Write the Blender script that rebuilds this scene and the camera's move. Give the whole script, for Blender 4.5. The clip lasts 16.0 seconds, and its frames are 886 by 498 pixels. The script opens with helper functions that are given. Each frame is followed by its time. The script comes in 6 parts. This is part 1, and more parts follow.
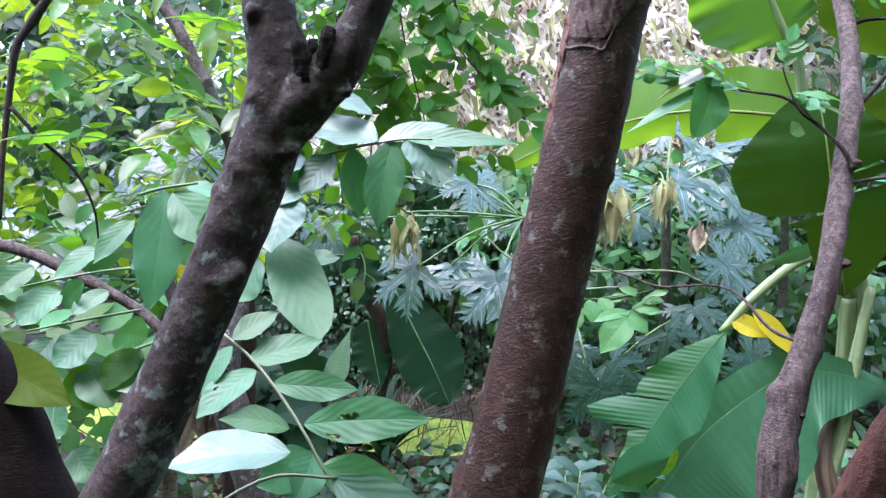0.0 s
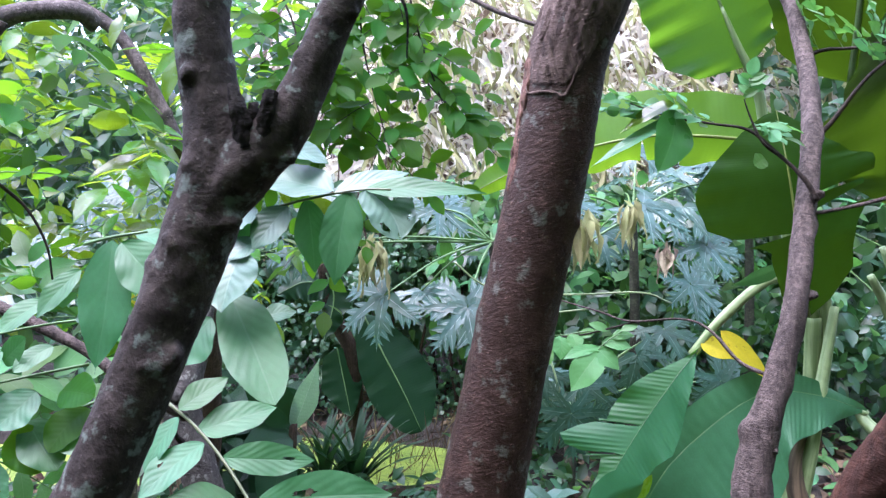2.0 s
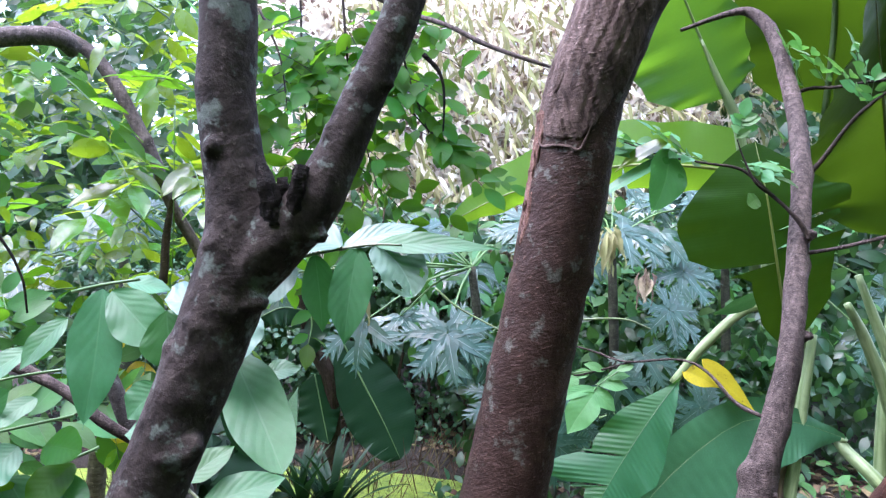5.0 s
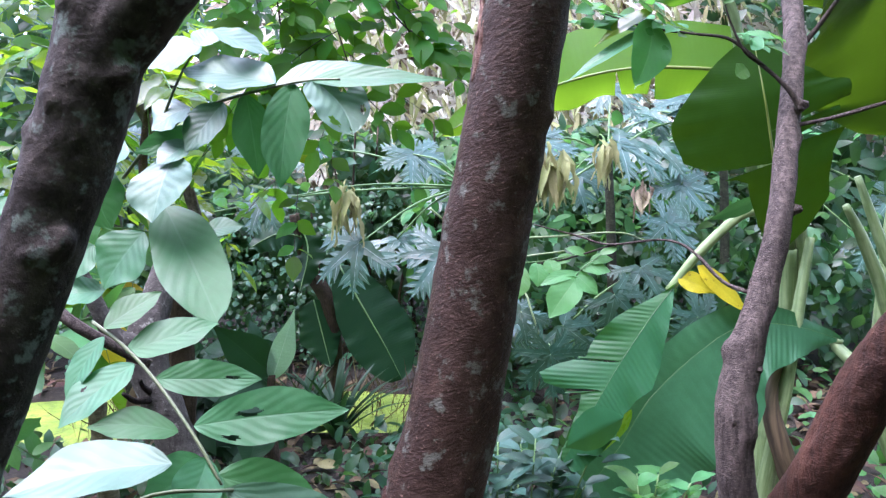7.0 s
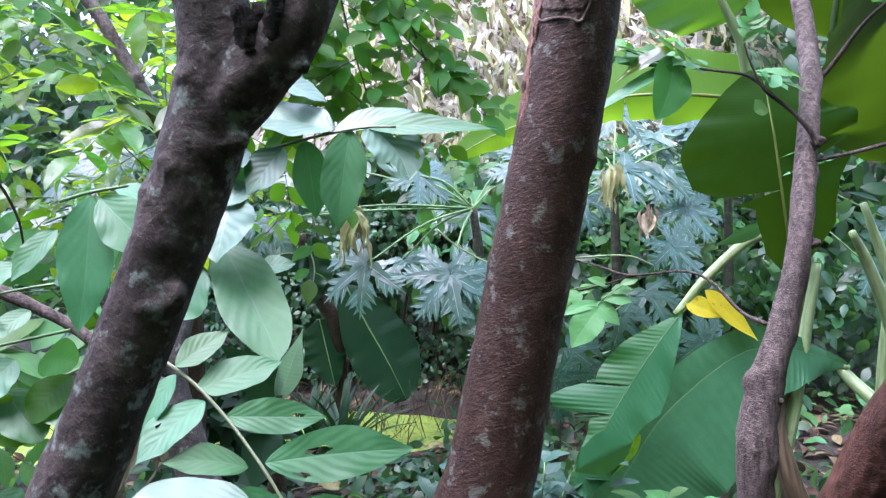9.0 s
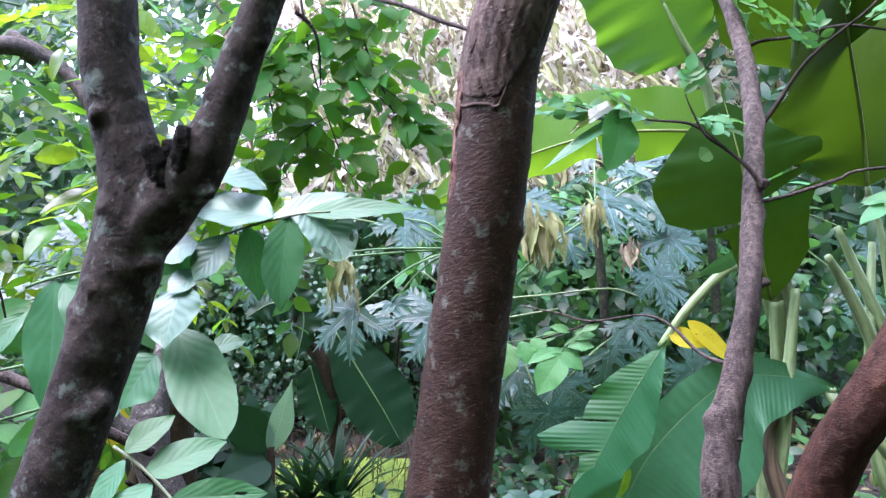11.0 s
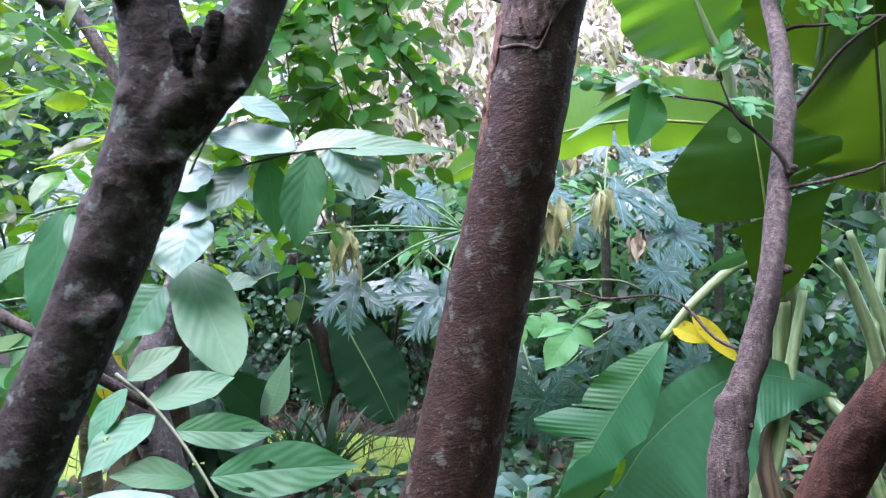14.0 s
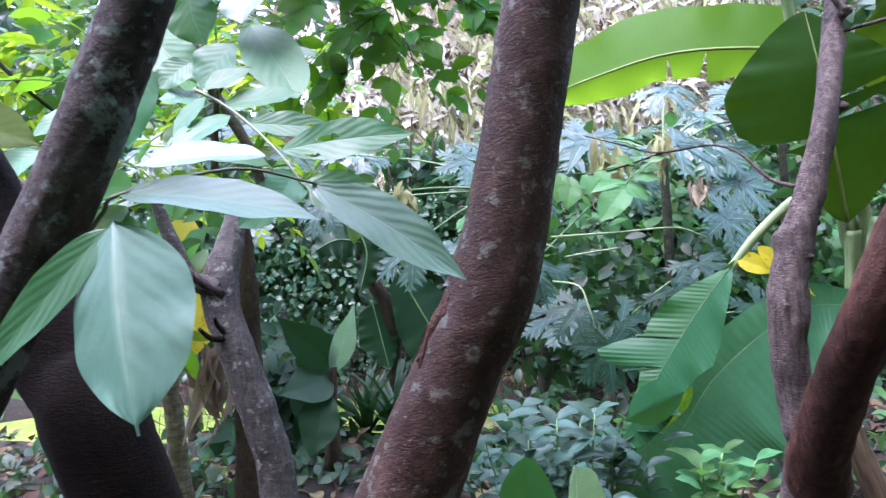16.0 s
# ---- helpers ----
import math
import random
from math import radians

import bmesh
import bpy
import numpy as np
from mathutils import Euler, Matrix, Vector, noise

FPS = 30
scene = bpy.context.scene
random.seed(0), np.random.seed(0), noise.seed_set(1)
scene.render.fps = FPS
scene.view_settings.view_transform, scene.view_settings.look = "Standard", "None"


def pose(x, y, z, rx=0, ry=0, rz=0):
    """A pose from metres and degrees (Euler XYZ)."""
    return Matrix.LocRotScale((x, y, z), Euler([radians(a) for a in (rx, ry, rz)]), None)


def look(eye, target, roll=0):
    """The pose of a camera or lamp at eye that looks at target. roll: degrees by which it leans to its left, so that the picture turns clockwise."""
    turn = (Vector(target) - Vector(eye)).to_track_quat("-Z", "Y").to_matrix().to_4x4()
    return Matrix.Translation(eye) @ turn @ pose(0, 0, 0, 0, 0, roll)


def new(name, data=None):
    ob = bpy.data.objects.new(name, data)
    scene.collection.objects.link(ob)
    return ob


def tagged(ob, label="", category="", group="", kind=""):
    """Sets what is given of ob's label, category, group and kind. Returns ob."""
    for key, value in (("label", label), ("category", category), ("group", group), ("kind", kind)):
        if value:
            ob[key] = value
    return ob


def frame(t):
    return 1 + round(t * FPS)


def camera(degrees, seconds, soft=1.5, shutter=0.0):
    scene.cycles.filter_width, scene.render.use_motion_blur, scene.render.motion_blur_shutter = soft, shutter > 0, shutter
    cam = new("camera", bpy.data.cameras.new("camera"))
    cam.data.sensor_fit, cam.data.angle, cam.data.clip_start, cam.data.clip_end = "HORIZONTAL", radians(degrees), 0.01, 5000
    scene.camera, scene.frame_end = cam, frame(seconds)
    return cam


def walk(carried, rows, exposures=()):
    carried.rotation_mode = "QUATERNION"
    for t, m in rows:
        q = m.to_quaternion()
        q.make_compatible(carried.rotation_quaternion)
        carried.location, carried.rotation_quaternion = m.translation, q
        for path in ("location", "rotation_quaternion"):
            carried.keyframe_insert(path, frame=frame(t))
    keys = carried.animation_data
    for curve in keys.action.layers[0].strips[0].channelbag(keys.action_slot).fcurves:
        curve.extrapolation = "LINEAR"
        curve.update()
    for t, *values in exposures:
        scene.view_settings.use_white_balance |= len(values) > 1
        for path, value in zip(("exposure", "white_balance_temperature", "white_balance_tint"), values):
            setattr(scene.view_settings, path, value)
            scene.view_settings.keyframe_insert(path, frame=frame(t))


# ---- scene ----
cam = camera(63.9, 16.0, soft=1.3, shutter=0.3)
PATH = [
    (0, (0.011, 0.058, 1.519), (0.024, 2.056, 1.436), 2.0),
    (0.5, (0.031, 0.045, 1.525), (0.058, 2.043, 1.439), 1.1),
    (1, (0.03, 0.046, 1.529), (0.084, 2.044, 1.452), 0.8),
    (1.5, (0.032, 0.057, 1.546), (0.136, 2.054, 1.52), 0.6),
    (2, (0.019, 0.086, 1.547), (0.114, 2.084, 1.525), 1.0),
    (2.5, (-0.016, 0.107, 1.553), (0.067, 2.105, 1.563), 2.3),
    (3, (-0.045, 0.162, 1.553), (0.153, 2.152, 1.497), 5.1),
    (3.5, (-0.026, 0.143, 1.572), (0.188, 2.131, 1.577), 3.2),
    (3.7, (-0.022, 0.13, 1.58), (0.18, 2.119, 1.632), 2.6),
    (5.8, (0.008, 0.105, 1.569), (0.161, 2.099, 1.566), -0.1),
    (6, (0.02, 0.114, 1.555), (0.17, 2.108, 1.505), -0.7),
    (6.5, (0.009, 0.139, 1.522), (0.125, 2.133, 1.415), -1.0),
    (7, (0.035, 0.147, 1.502), (0.194, 2.135, 1.348), -0.8),
    (7.5, (0.015, 0.151, 1.505), (0.19, 2.139, 1.363), -0.1),
    (8, (0.004, 0.144, 1.515), (0.197, 2.131, 1.39), -0.1),
    (8.2, (-0.002, 0.14, 1.513), (0.174, 2.129, 1.39), 0.3),
    (10.3, (-0.008, 0.124, 1.541), (0.154, 2.117, 1.481), -1.8),
    (10.5, (-0.001, 0.126, 1.538), (0.175, 2.117, 1.483), -2.0),
    (11, (0.042, 0.086, 1.554), (0.221, 2.078, 1.553), -3.1),
    (11.5, (0.07, 0.037, 1.56), (0.263, 2.027, 1.573), -3.7),
    (12, (0.107, 0.009, 1.559), (0.324, 1.997, 1.571), -4.2),
    (12.5, (0.111, 0.02, 1.535), (0.247, 2.015, 1.524), -2.8),
    (13, (0.106, 0.055, 1.517), (0.207, 2.051, 1.446), -3.5),
    (13.5, (0.069, 0.126, 1.488), (0.224, 2.117, 1.365), -2.8),
    (14, (0.024, 0.117, 1.521), (0.196, 2.109, 1.48), 0.6),
    (14.5, (0.014, 0.079, 1.494), (0.062, 2.078, 1.45), -3.1),
    (15, (-0.007, 0.11, 1.396), (0.076, 2.103, 1.257), -1.3),
    (15.5, (0.038, 0.074, 1.311), (0.133, 2.071, 1.24), -1.9),
    (16, (0.027, 0.074, 1.302), (0.031, 2.073, 1.245), -2.0),
]
walk(cam, [(t, look(eye, target, roll)) for t, eye, target, roll in PATH], exposures=[(0.0, 2.60, 5890, 30), (7.5, 2.65, 5890, 30), (13.0, 2.63, 5890, 30), (14.8, 2.60, 5870, 30), (16.0, 2.67, 5780, 35)])

# ---- light: a bright overcast sky, and a wide weak sun ----
SUN_UP, SUN_ROUND = 70.0, 245.0
world = bpy.data.worlds.new("overcast_sky")
scene.world = world
world.use_nodes = True
wn, wl = world.node_tree.nodes, world.node_tree.links
wn.clear()
sky = wn.new("ShaderNodeTexSky")
sky.sky_type, sky.sun_disc = "NISHITA", False
sky.sun_elevation, sky.sun_rotation = radians(SUN_UP), radians(SUN_ROUND)
sky.air_density, sky.dust_density, sky.ozone_density = 1.0, 6.0, 1.0
soft_sky = wn.new("ShaderNodeHueSaturation")
soft_sky.inputs["Saturation"].default_value = 0.85
wbg = wn.new("ShaderNodeBackground")
wbg.inputs["Strength"].default_value = 0.15
wout = wn.new("ShaderNodeOutputWorld")
wl.new(sky.outputs[0], soft_sky.inputs["Color"])
cloud_mix = wn.new("ShaderNodeMix")
cloud_mix.data_type = "RGBA"
cloud_mix.inputs[0].default_value = 0.6
cloud_mix.inputs[7].default_value = (5.0, 6.5, 8.0, 1)
wl.new(soft_sky.outputs[0], cloud_mix.inputs[6])
wl.new(cloud_mix.outputs[2], wbg.inputs["Color"])
wl.new(wbg.outputs[0], wout.inputs["Surface"])
sun = new("sun", bpy.data.lights.new("sun", "SUN"))
sun.data.energy, sun.data.angle, sun.data.color = 1.5, radians(50), (0.95, 0.985, 1.0)
a, e = radians(SUN_ROUND), radians(SUN_UP)
sun.matrix_world = look((0, 0, 0), (-math.sin(a) * math.cos(e), -math.cos(a) * math.cos(e), -math.sin(e)))


# ---- materials ----
def shader(name):
    m = bpy.data.materials.new(name)
    m.use_nodes = True
    m.node_tree.nodes.clear()
    return m, m.node_tree.nodes, m.node_tree.links


def maths(n, l, op, a, b=None, clamp=False):
    k = n.new("ShaderNodeMath")
    k.operation, k.use_clamp = op, clamp
    for i, v in enumerate((a, b)):
        if v is None:
            continue
        if isinstance(v, (int, float)):
            k.inputs[i].default_value = v
        else:
            l.new(v, k.inputs[i])
    return k.outputs[0]


def band(n, l, v, lo, hi, a=0.0, b=1.0):
    k = n.new("ShaderNodeMapRange")
    k.interpolation_type = "SMOOTHSTEP"
    l.new(v, k.inputs["Value"])
    for key, x in (("From Min", lo), ("From Max", hi), ("To Min", a), ("To Max", b)):
        k.inputs[key].default_value = x
    return k.outputs[0]


def blend(n, l, fac, a, b, mode="MIX"):
    k = n.new("ShaderNodeMix")
    k.data_type, k.blend_type = "RGBA", mode
    for i, v in ((0, fac), (6, a), (7, b)):
        if isinstance(v, (int, float)):
            k.inputs[i].default_value = v
        elif isinstance(v, tuple):
            k.inputs[i].default_value = (*v, 1)
        else:
            l.new(v, k.inputs[i])
    return k.outputs[2]


def grain(n, l, scale, detail=4.0, rough=0.55, coords=None, stretch=None):
    k = n.new("ShaderNodeTexNoise")
    k.inputs["Scale"].default_value, k.inputs["Detail"].default_value = scale, detail
    k.inputs["Roughness"].default_value = rough
    if coords is None:
        coords = n.new("ShaderNodeNewGeometry").outputs["Position"]
    if stretch:
        mp = n.new("ShaderNodeMapping")
        mp.inputs["Scale"].default_value = stretch
        l.new(coords, mp.inputs["Vector"])
        coords = mp.outputs[0]
    l.new(coords, k.inputs["Vector"])
    return k.outputs[0]


def leaf_material(name, colour, pale, through_colour, veins=9.0, slant=0.55, vein_mix=0.35, rough=0.38, thin=0.35,
                  spots=None, spot_amount=0.0, relief=0.25, vary=0.25, sheen=0.5, rib=0.05, coat=0.0, bend=0.0, coat_rough=0.30):
    """A leaf: veins from its own length and width, a waxy face, light through the blade, variation leaf by leaf."""
    m, n, l = shader(name)
    uv = n.new("ShaderNodeSeparateXYZ")
    l.new(n.new("ShaderNodeUVMap").outputs[0], uv.inputs[0])
    across = maths(n, l, "ABSOLUTE", maths(n, l, "MULTIPLY", maths(n, l, "SUBTRACT", uv.outputs[0], 0.5), 2.0))
    mid = band(n, l, across, rib * 0.4, rib, 1.0, 0.0)
    wave = maths(n, l, "FRACT", maths(n, l, "SUBTRACT", maths(n, l, "MULTIPLY", uv.outputs[1], veins), maths(n, l, "ADD", maths(n, l, "MULTIPLY", across, slant * veins * 0.4), maths(n, l, "MULTIPLY", grain(n, l, 45.0, 2.0), bend))))
    tri = maths(n, l, "ABSOLUTE", maths(n, l, "SUBTRACT", wave, 0.5))
    side = maths(n, l, "MULTIPLY", band(n, l, tri, 0.0, 0.07, 1.0, 0.0), band(n, l, across, 0.75, 1.0, 1.0, 0.2))
    veined = maths(n, l, "MAXIMUM", mid, maths(n, l, "MULTIPLY", side, 0.35))
    island = n.new("ShaderNodeNewGeometry")
    info = n.new("ShaderNodeObjectInfo")
    luck = maths(n, l, "FRACT", maths(n, l, "ADD", island.outputs["Random Per Island"], info.outputs["Random"]))
    big, small = grain(n, l, 14.0, 3.0), grain(n, l, 160.0, 5.0)
    tone = blend(n, l, band(n, l, big, 0.35, 0.7), colour, tuple(c * (1 + vary) for c in colour))
    hue = n.new("ShaderNodeHueSaturation")
    l.new(tone, hue.inputs["Color"])
    l.new(maths(n, l, "ADD", 0.5 - 0.025 * (vary / 0.25), maths(n, l, "MULTIPLY", luck, 0.05 * (vary / 0.25))), hue.inputs["Hue"])
    l.new(maths(n, l, "ADD", 1 - vary * 0.9, maths(n, l, "MULTIPLY", luck, vary * 1.8)), hue.inputs["Value"])
    face = blend(n, l, maths(n, l, "MULTIPLY", veined, vein_mix), hue.outputs[0], pale)
    if spots:
        blot = grain(n, l, 30.0, 6.0, 0.7)
        face = blend(n, l, band(n, l, blot, 0.66 - spot_amount, 0.72 - spot_amount), face, spots)
    face = blend(n, l, band(n, l, small, 0.3, 0.75, 0.0, 0.18), face, (0.02, 0.03, 0.01))
    bump = n.new("ShaderNodeBump")
    bump.inputs["Strength"].default_value, bump.inputs["Distance"].default_value = relief, 0.004
    pillow = maths(n, l, "MULTIPLY", band(n, l, tri, 0.0, 0.5), 0.35)
    l.new(maths(n, l, "ADD", maths(n, l, "ADD", pillow, maths(n, l, "MULTIPLY", small, 0.35)), maths(n, l, "MULTIPLY", mid, -0.7)), bump.inputs["Height"])
    p = n.new("ShaderNodeBsdfPrincipled")
    l.new(face, p.inputs["Base Color"])
    l.new(bump.outputs[0], p.inputs["Normal"])
    l.new(band(n, l, big, 0.3, 0.7, rough - 0.06, rough + 0.1), p.inputs["Roughness"])
    p.inputs["Specular IOR Level"].default_value = sheen
    p.inputs["Coat Weight"].default_value, p.inputs["Coat Roughness"].default_value = coat, coat_rough
    t = n.new("ShaderNodeBsdfTranslucent")
    l.new(blend(n, l, 0.35, through_colour, face), t.inputs["Color"])
    l.new(bump.outputs[0], t.inputs["Normal"])
    mix = n.new("ShaderNodeMixShader")
    mix.inputs[0].default_value = thin
    l.new(p.outputs[0], mix.inputs[1])
    l.new(t.outputs[0], mix.inputs[2])
    out = n.new("ShaderNodeOutputMaterial")
    l.new(mix.outputs[0], out.inputs["Surface"])
    return m


def bark_material(name, dark, light, lichen=(0.30, 0.36, 0.30), lichen_amount=0.0, ring=0.5, relief=0.9, rough=0.75, peel=None, dash=(75.0, 190.0), crack=(120.0, 16.0), warp_size=0.02, lean=0.0, contrast=(0.36, 0.68), patch=38.0, speck=0.6, soft=0.06):
    """Bark: short raised dashes across the stem, cracks along it, pale pores, stains and blotches of lichen."""
    m, n, l = shader(name)
    place = n.new("ShaderNodeNewGeometry").outputs["Position"]
    bend = n.new("ShaderNodeVectorMath")
    bend.operation = "ADD"
    warp = n.new("ShaderNodeTexNoise")
    warp.inputs["Scale"].default_value, warp.inputs["Detail"].default_value = 25.0, 2.0
    l.new(place, warp.inputs["Vector"])
    small = n.new("ShaderNodeVectorMath")
    small.operation = "SCALE"
    small.inputs["Scale"].default_value = warp_size
    l.new(warp.outputs["Color"], small.inputs[0])
    l.new(place, bend.inputs[0])
    l.new(small.outputs[0], bend.inputs[1])
    tip = n.new("ShaderNodeVectorRotate")
    tip.rotation_type = "Y_AXIS"
    tip.inputs["Angle"].default_value = radians(lean)
    l.new(bend.outputs[0], tip.inputs["Vector"])
    skin = tip.outputs[0]
    rings = grain(n, l, 1.0, 5.0, 0.65, skin, (dash[0], dash[0], dash[1]))
    pores = grain(n, l, 1.0, 3.0, 0.6, skin, (dash[0] * 2.2, dash[0] * 2.2, dash[1] * 1.8))
    cracks = grain(n, l, 1.0, 6.0, 0.7, skin, (crack[0], crack[0], crack[1]))
    blot, cloud = grain(n, l, 38.0, 4.0, 0.6, place), grain(n, l, 9.0, 4.0, 0.6, place)
    furrow = band(n, l, cracks, 0.30, 0.44, 1.0, 0.0)
    both = maths(n, l, "ADD", maths(n, l, "MULTIPLY", rings, ring), maths(n, l, "MULTIPLY", cracks, 1 - ring))
    tone = blend(n, l, band(n, l, both, *contrast), dark, light)
    tone = blend(n, l, band(n, l, cloud, 0.35, 0.7, 0.0, 0.55), tone, tuple(c * 0.45 for c in dark))
    tone = blend(n, l, band(n, l, blot, 0.52, 0.7, 0.0, 0.35), tone, tuple(min(1, c * 1.3) for c in light))
    tone = blend(n, l, band(n, l, pores, 0.62, 0.72, 0.0, speck), tone, tuple(min(1, c * 1.9 + 0.02) for c in light))
    tone = blend(n, l, maths(n, l, "MULTIPLY", furrow, 0.7 * (1 - ring)), tone, tuple(c * 0.3 for c in dark))
    if peel:
        strip = grain(n, l, 1.0, 3.0, 0.5, skin, (34.0, 34.0, 5.0))
        tone = blend(n, l, band(n, l, strip, 0.50, 0.70, 0.0, 0.35), tone, peel)
    if lichen_amount:
        spread = maths(n, l, "ADD", grain(n, l, patch, 4.0, 0.65, place), maths(n, l, "MULTIPLY", grain(n, l, 300.0, 3.0), 0.12))
        tone = blend(n, l, band(n, l, spread, 0.70 - lichen_amount, 0.70 + soft - lichen_amount, 0.0, 0.8), tone, lichen)
    bump = n.new("ShaderNodeBump")
    bump.inputs["Strength"].default_value, bump.inputs["Distance"].default_value = relief, 0.004
    high = maths(n, l, "ADD", maths(n, l, "MULTIPLY", rings, 1.3 * ring), maths(n, l, "MULTIPLY", pores, 0.8))
    high = maths(n, l, "ADD", high, maths(n, l, "MULTIPLY", cracks, 1.6 * (1 - ring)))
    l.new(maths(n, l, "ADD", high, maths(n, l, "MULTIPLY", blot, 0.8)), bump.inputs["Height"])
    p = n.new("ShaderNodeBsdfPrincipled")
    l.new(tone, p.inputs["Base Color"])
    l.new(bump.outputs[0], p.inputs["Normal"])
    p.inputs["Roughness"].default_value = rough
    p.inputs["Specular IOR Level"].default_value = 0.18
    l.new(p.outputs[0], n.new("ShaderNodeOutputMaterial").inputs["Surface"])
    return m


def stem_material(name, low, high, rough=0.45):
    """A smooth green or straw-coloured stem with long streaks."""
    m, n, l = shader(name)
    uvn = n.new("ShaderNodeUVMap").outputs[0]
    streak = grain(n, l, 1.0, 4.0, 0.6, uvn, (40.0, 3.0, 1.0))
    cloud = grain(n, l, 12.0, 3.0)
    tone = blend(n, l, band(n, l, streak, 0.35, 0.65), low, high)
    tone = blend(n, l, band(n, l, cloud, 0.5, 0.75, 0.0, 0.4), tone, tuple(c * 0.5 for c in low))
    bump = n.new("ShaderNodeBump")
    bump.inputs["Strength"].default_value, bump.inputs["Distance"].default_value = 0.3, 0.003
    l.new(streak, bump.inputs["Height"])
    p = n.new("ShaderNodeBsdfPrincipled")
    l.new(tone, p.inputs["Base Color"])
    l.new(bump.outputs[0], p.inputs["Normal"])
    p.inputs["Roughness"].default_value = rough
    l.new(p.outputs[0], n.new("ShaderNodeOutputMaterial").inputs["Surface"])
    return m


def earth_material(name, a, b, c, scale=6.0, rough=0.95):
    m, n, l = shader(name)
    one, two, three = grain(n, l, scale, 6.0, 0.65), grain(n, l, scale * 7, 5.0, 0.7), grain(n, l, scale * 40, 3.0)
    tone = blend(n, l, band(n, l, one, 0.38, 0.62), a, b)
    tone = blend(n, l, band(n, l, two, 0.45, 0.65, 0.0, 0.8), tone, c)
    bump = n.new("ShaderNodeBump")
    bump.inputs["Strength"].default_value, bump.inputs["Distance"].default_value = 0.8, 0.02
    l.new(maths(n, l, "ADD", two, maths(n, l, "MULTIPLY", three, 0.5)), bump.inputs["Height"])
    p = n.new("ShaderNodeBsdfPrincipled")
    l.new(tone, p.inputs["Base Color"])
    l.new(bump.outputs[0], p.inputs["Normal"])
    p.inputs["Roughness"].default_value = rough
    l.new(p.outputs[0], n.new("ShaderNodeOutputMaterial").inputs["Surface"])
    return m


LEAF_WAXY = leaf_material("waxy_leaf", (0.032, 0.130, 0.048), (0.12, 0.26, 0.14), (0.08, 0.36, 0.05), veins=7, slant=0.9, vein_mix=0.28, rough=0.46, thin=0.28, sheen=0.45, relief=0.12, vary=0.25, coat=0.09, bend=0.9, coat_rough=0.42)
LEAF_GLOSS = leaf_material("glossy_leaf", (0.026, 0.130, 0.034), (0.11, 0.25, 0.10), (0.10, 0.40, 0.04), veins=7, slant=0.9, vein_mix=0.35, rough=0.32, thin=0.3, sheen=0.8, relief=0.08, vary=0.1, coat=0.2, bend=1.2)
LEAF_SHINY = leaf_material("shiny_leaf", (0.046, 0.135, 0.080), (0.14, 0.26, 0.18), (0.06, 0.24, 0.06), veins=7, slant=0.9, vein_mix=0.30, rough=0.52, thin=0.16, sheen=0.8, relief=0.18, vary=0.15, coat=0.42, bend=0.9, coat_rough=0.46)
LEAF_DARK = leaf_material("dark_leaf", (0.017, 0.074, 0.008), (0.05, 0.12, 0.025), (0.22, 0.52, 0.015), veins=9, rough=0.5, thin=0.5, vary=0.32, relief=0.08, sheen=0.12)
LEAF_LIME = leaf_material("lime_leaf", (0.040, 0.116, 0.008), (0.10, 0.20, 0.05), (0.46, 0.68, 0.02), veins=9, rough=0.24, thin=0.50, vary=0.55, relief=0.05, sheen=0.7)
LEAF_YELLOW = leaf_material("yellow_leaf", (0.48, 0.38, 0.012), (0.5, 0.42, 0.08), (0.85, 0.68, 0.03), veins=9, rough=0.5, thin=0.4, spots=(0.15, 0.08, 0.02), spot_amount=0.06, relief=0.1)
LEAF_OLIVE = leaf_material("olive_leaf", (0.044, 0.066, 0.002), (0.10, 0.12, 0.01), (0.30, 0.36, 0.005), veins=9, sheen=0.2, rough=0.55, thin=0.3, relief=0.08)
LEAF_TWIG = leaf_material("twig_leaf", (0.045, 0.142, 0.040), (0.13, 0.23, 0.11), (0.15, 0.43, 0.06), veins=8, rough=0.44, thin=0.36, relief=0.10, vary=0.42, sheen=0.3)
LEAF_FRESH = leaf_material("fresh_leaf", (0.075, 0.200, 0.066), (0.20, 0.32, 0.16), (0.22, 0.52, 0.09), veins=7, slant=0.8, rough=0.42, thin=0.38, relief=0.10, vary=0.2, sheen=0.35, bend=0.8)
LEAF_FAR = leaf_material("far_leaf", (0.012, 0.046, 0.018), (0.06, 0.13, 0.06), (0.14, 0.36, 0.06), veins=7, rough=0.34, thin=0.34, vary=0.5, relief=0.05, sheen=0.4)
LEAF_VINE = leaf_material("vine_leaf", (0.042, 0.105, 0.056), (0.08, 0.15, 0.08), (0.15, 0.36, 0.10), veins=6, rough=0.30, thin=0.34, sheen=0.5, vary=0.5, relief=0.05)
LEAF_SHRUB = leaf_material("bluish_leaf", (0.028, 0.072, 0.052), (0.12, 0.21, 0.16), (0.08, 0.22, 0.09), veins=8, rough=0.40, thin=0.2, vary=0.3, sheen=0.35, relief=0.1)
PAPAYA = leaf_material("papaya_leaf", (0.028, 0.078, 0.060), (0.26, 0.36, 0.32), (0.10, 0.30, 0.10), veins=0, slant=0.9, vein_mix=0.75, sheen=0.5, rough=0.34, thin=0.22, vary=0.3, rib=0.10, relief=0.04, coat=0.12)
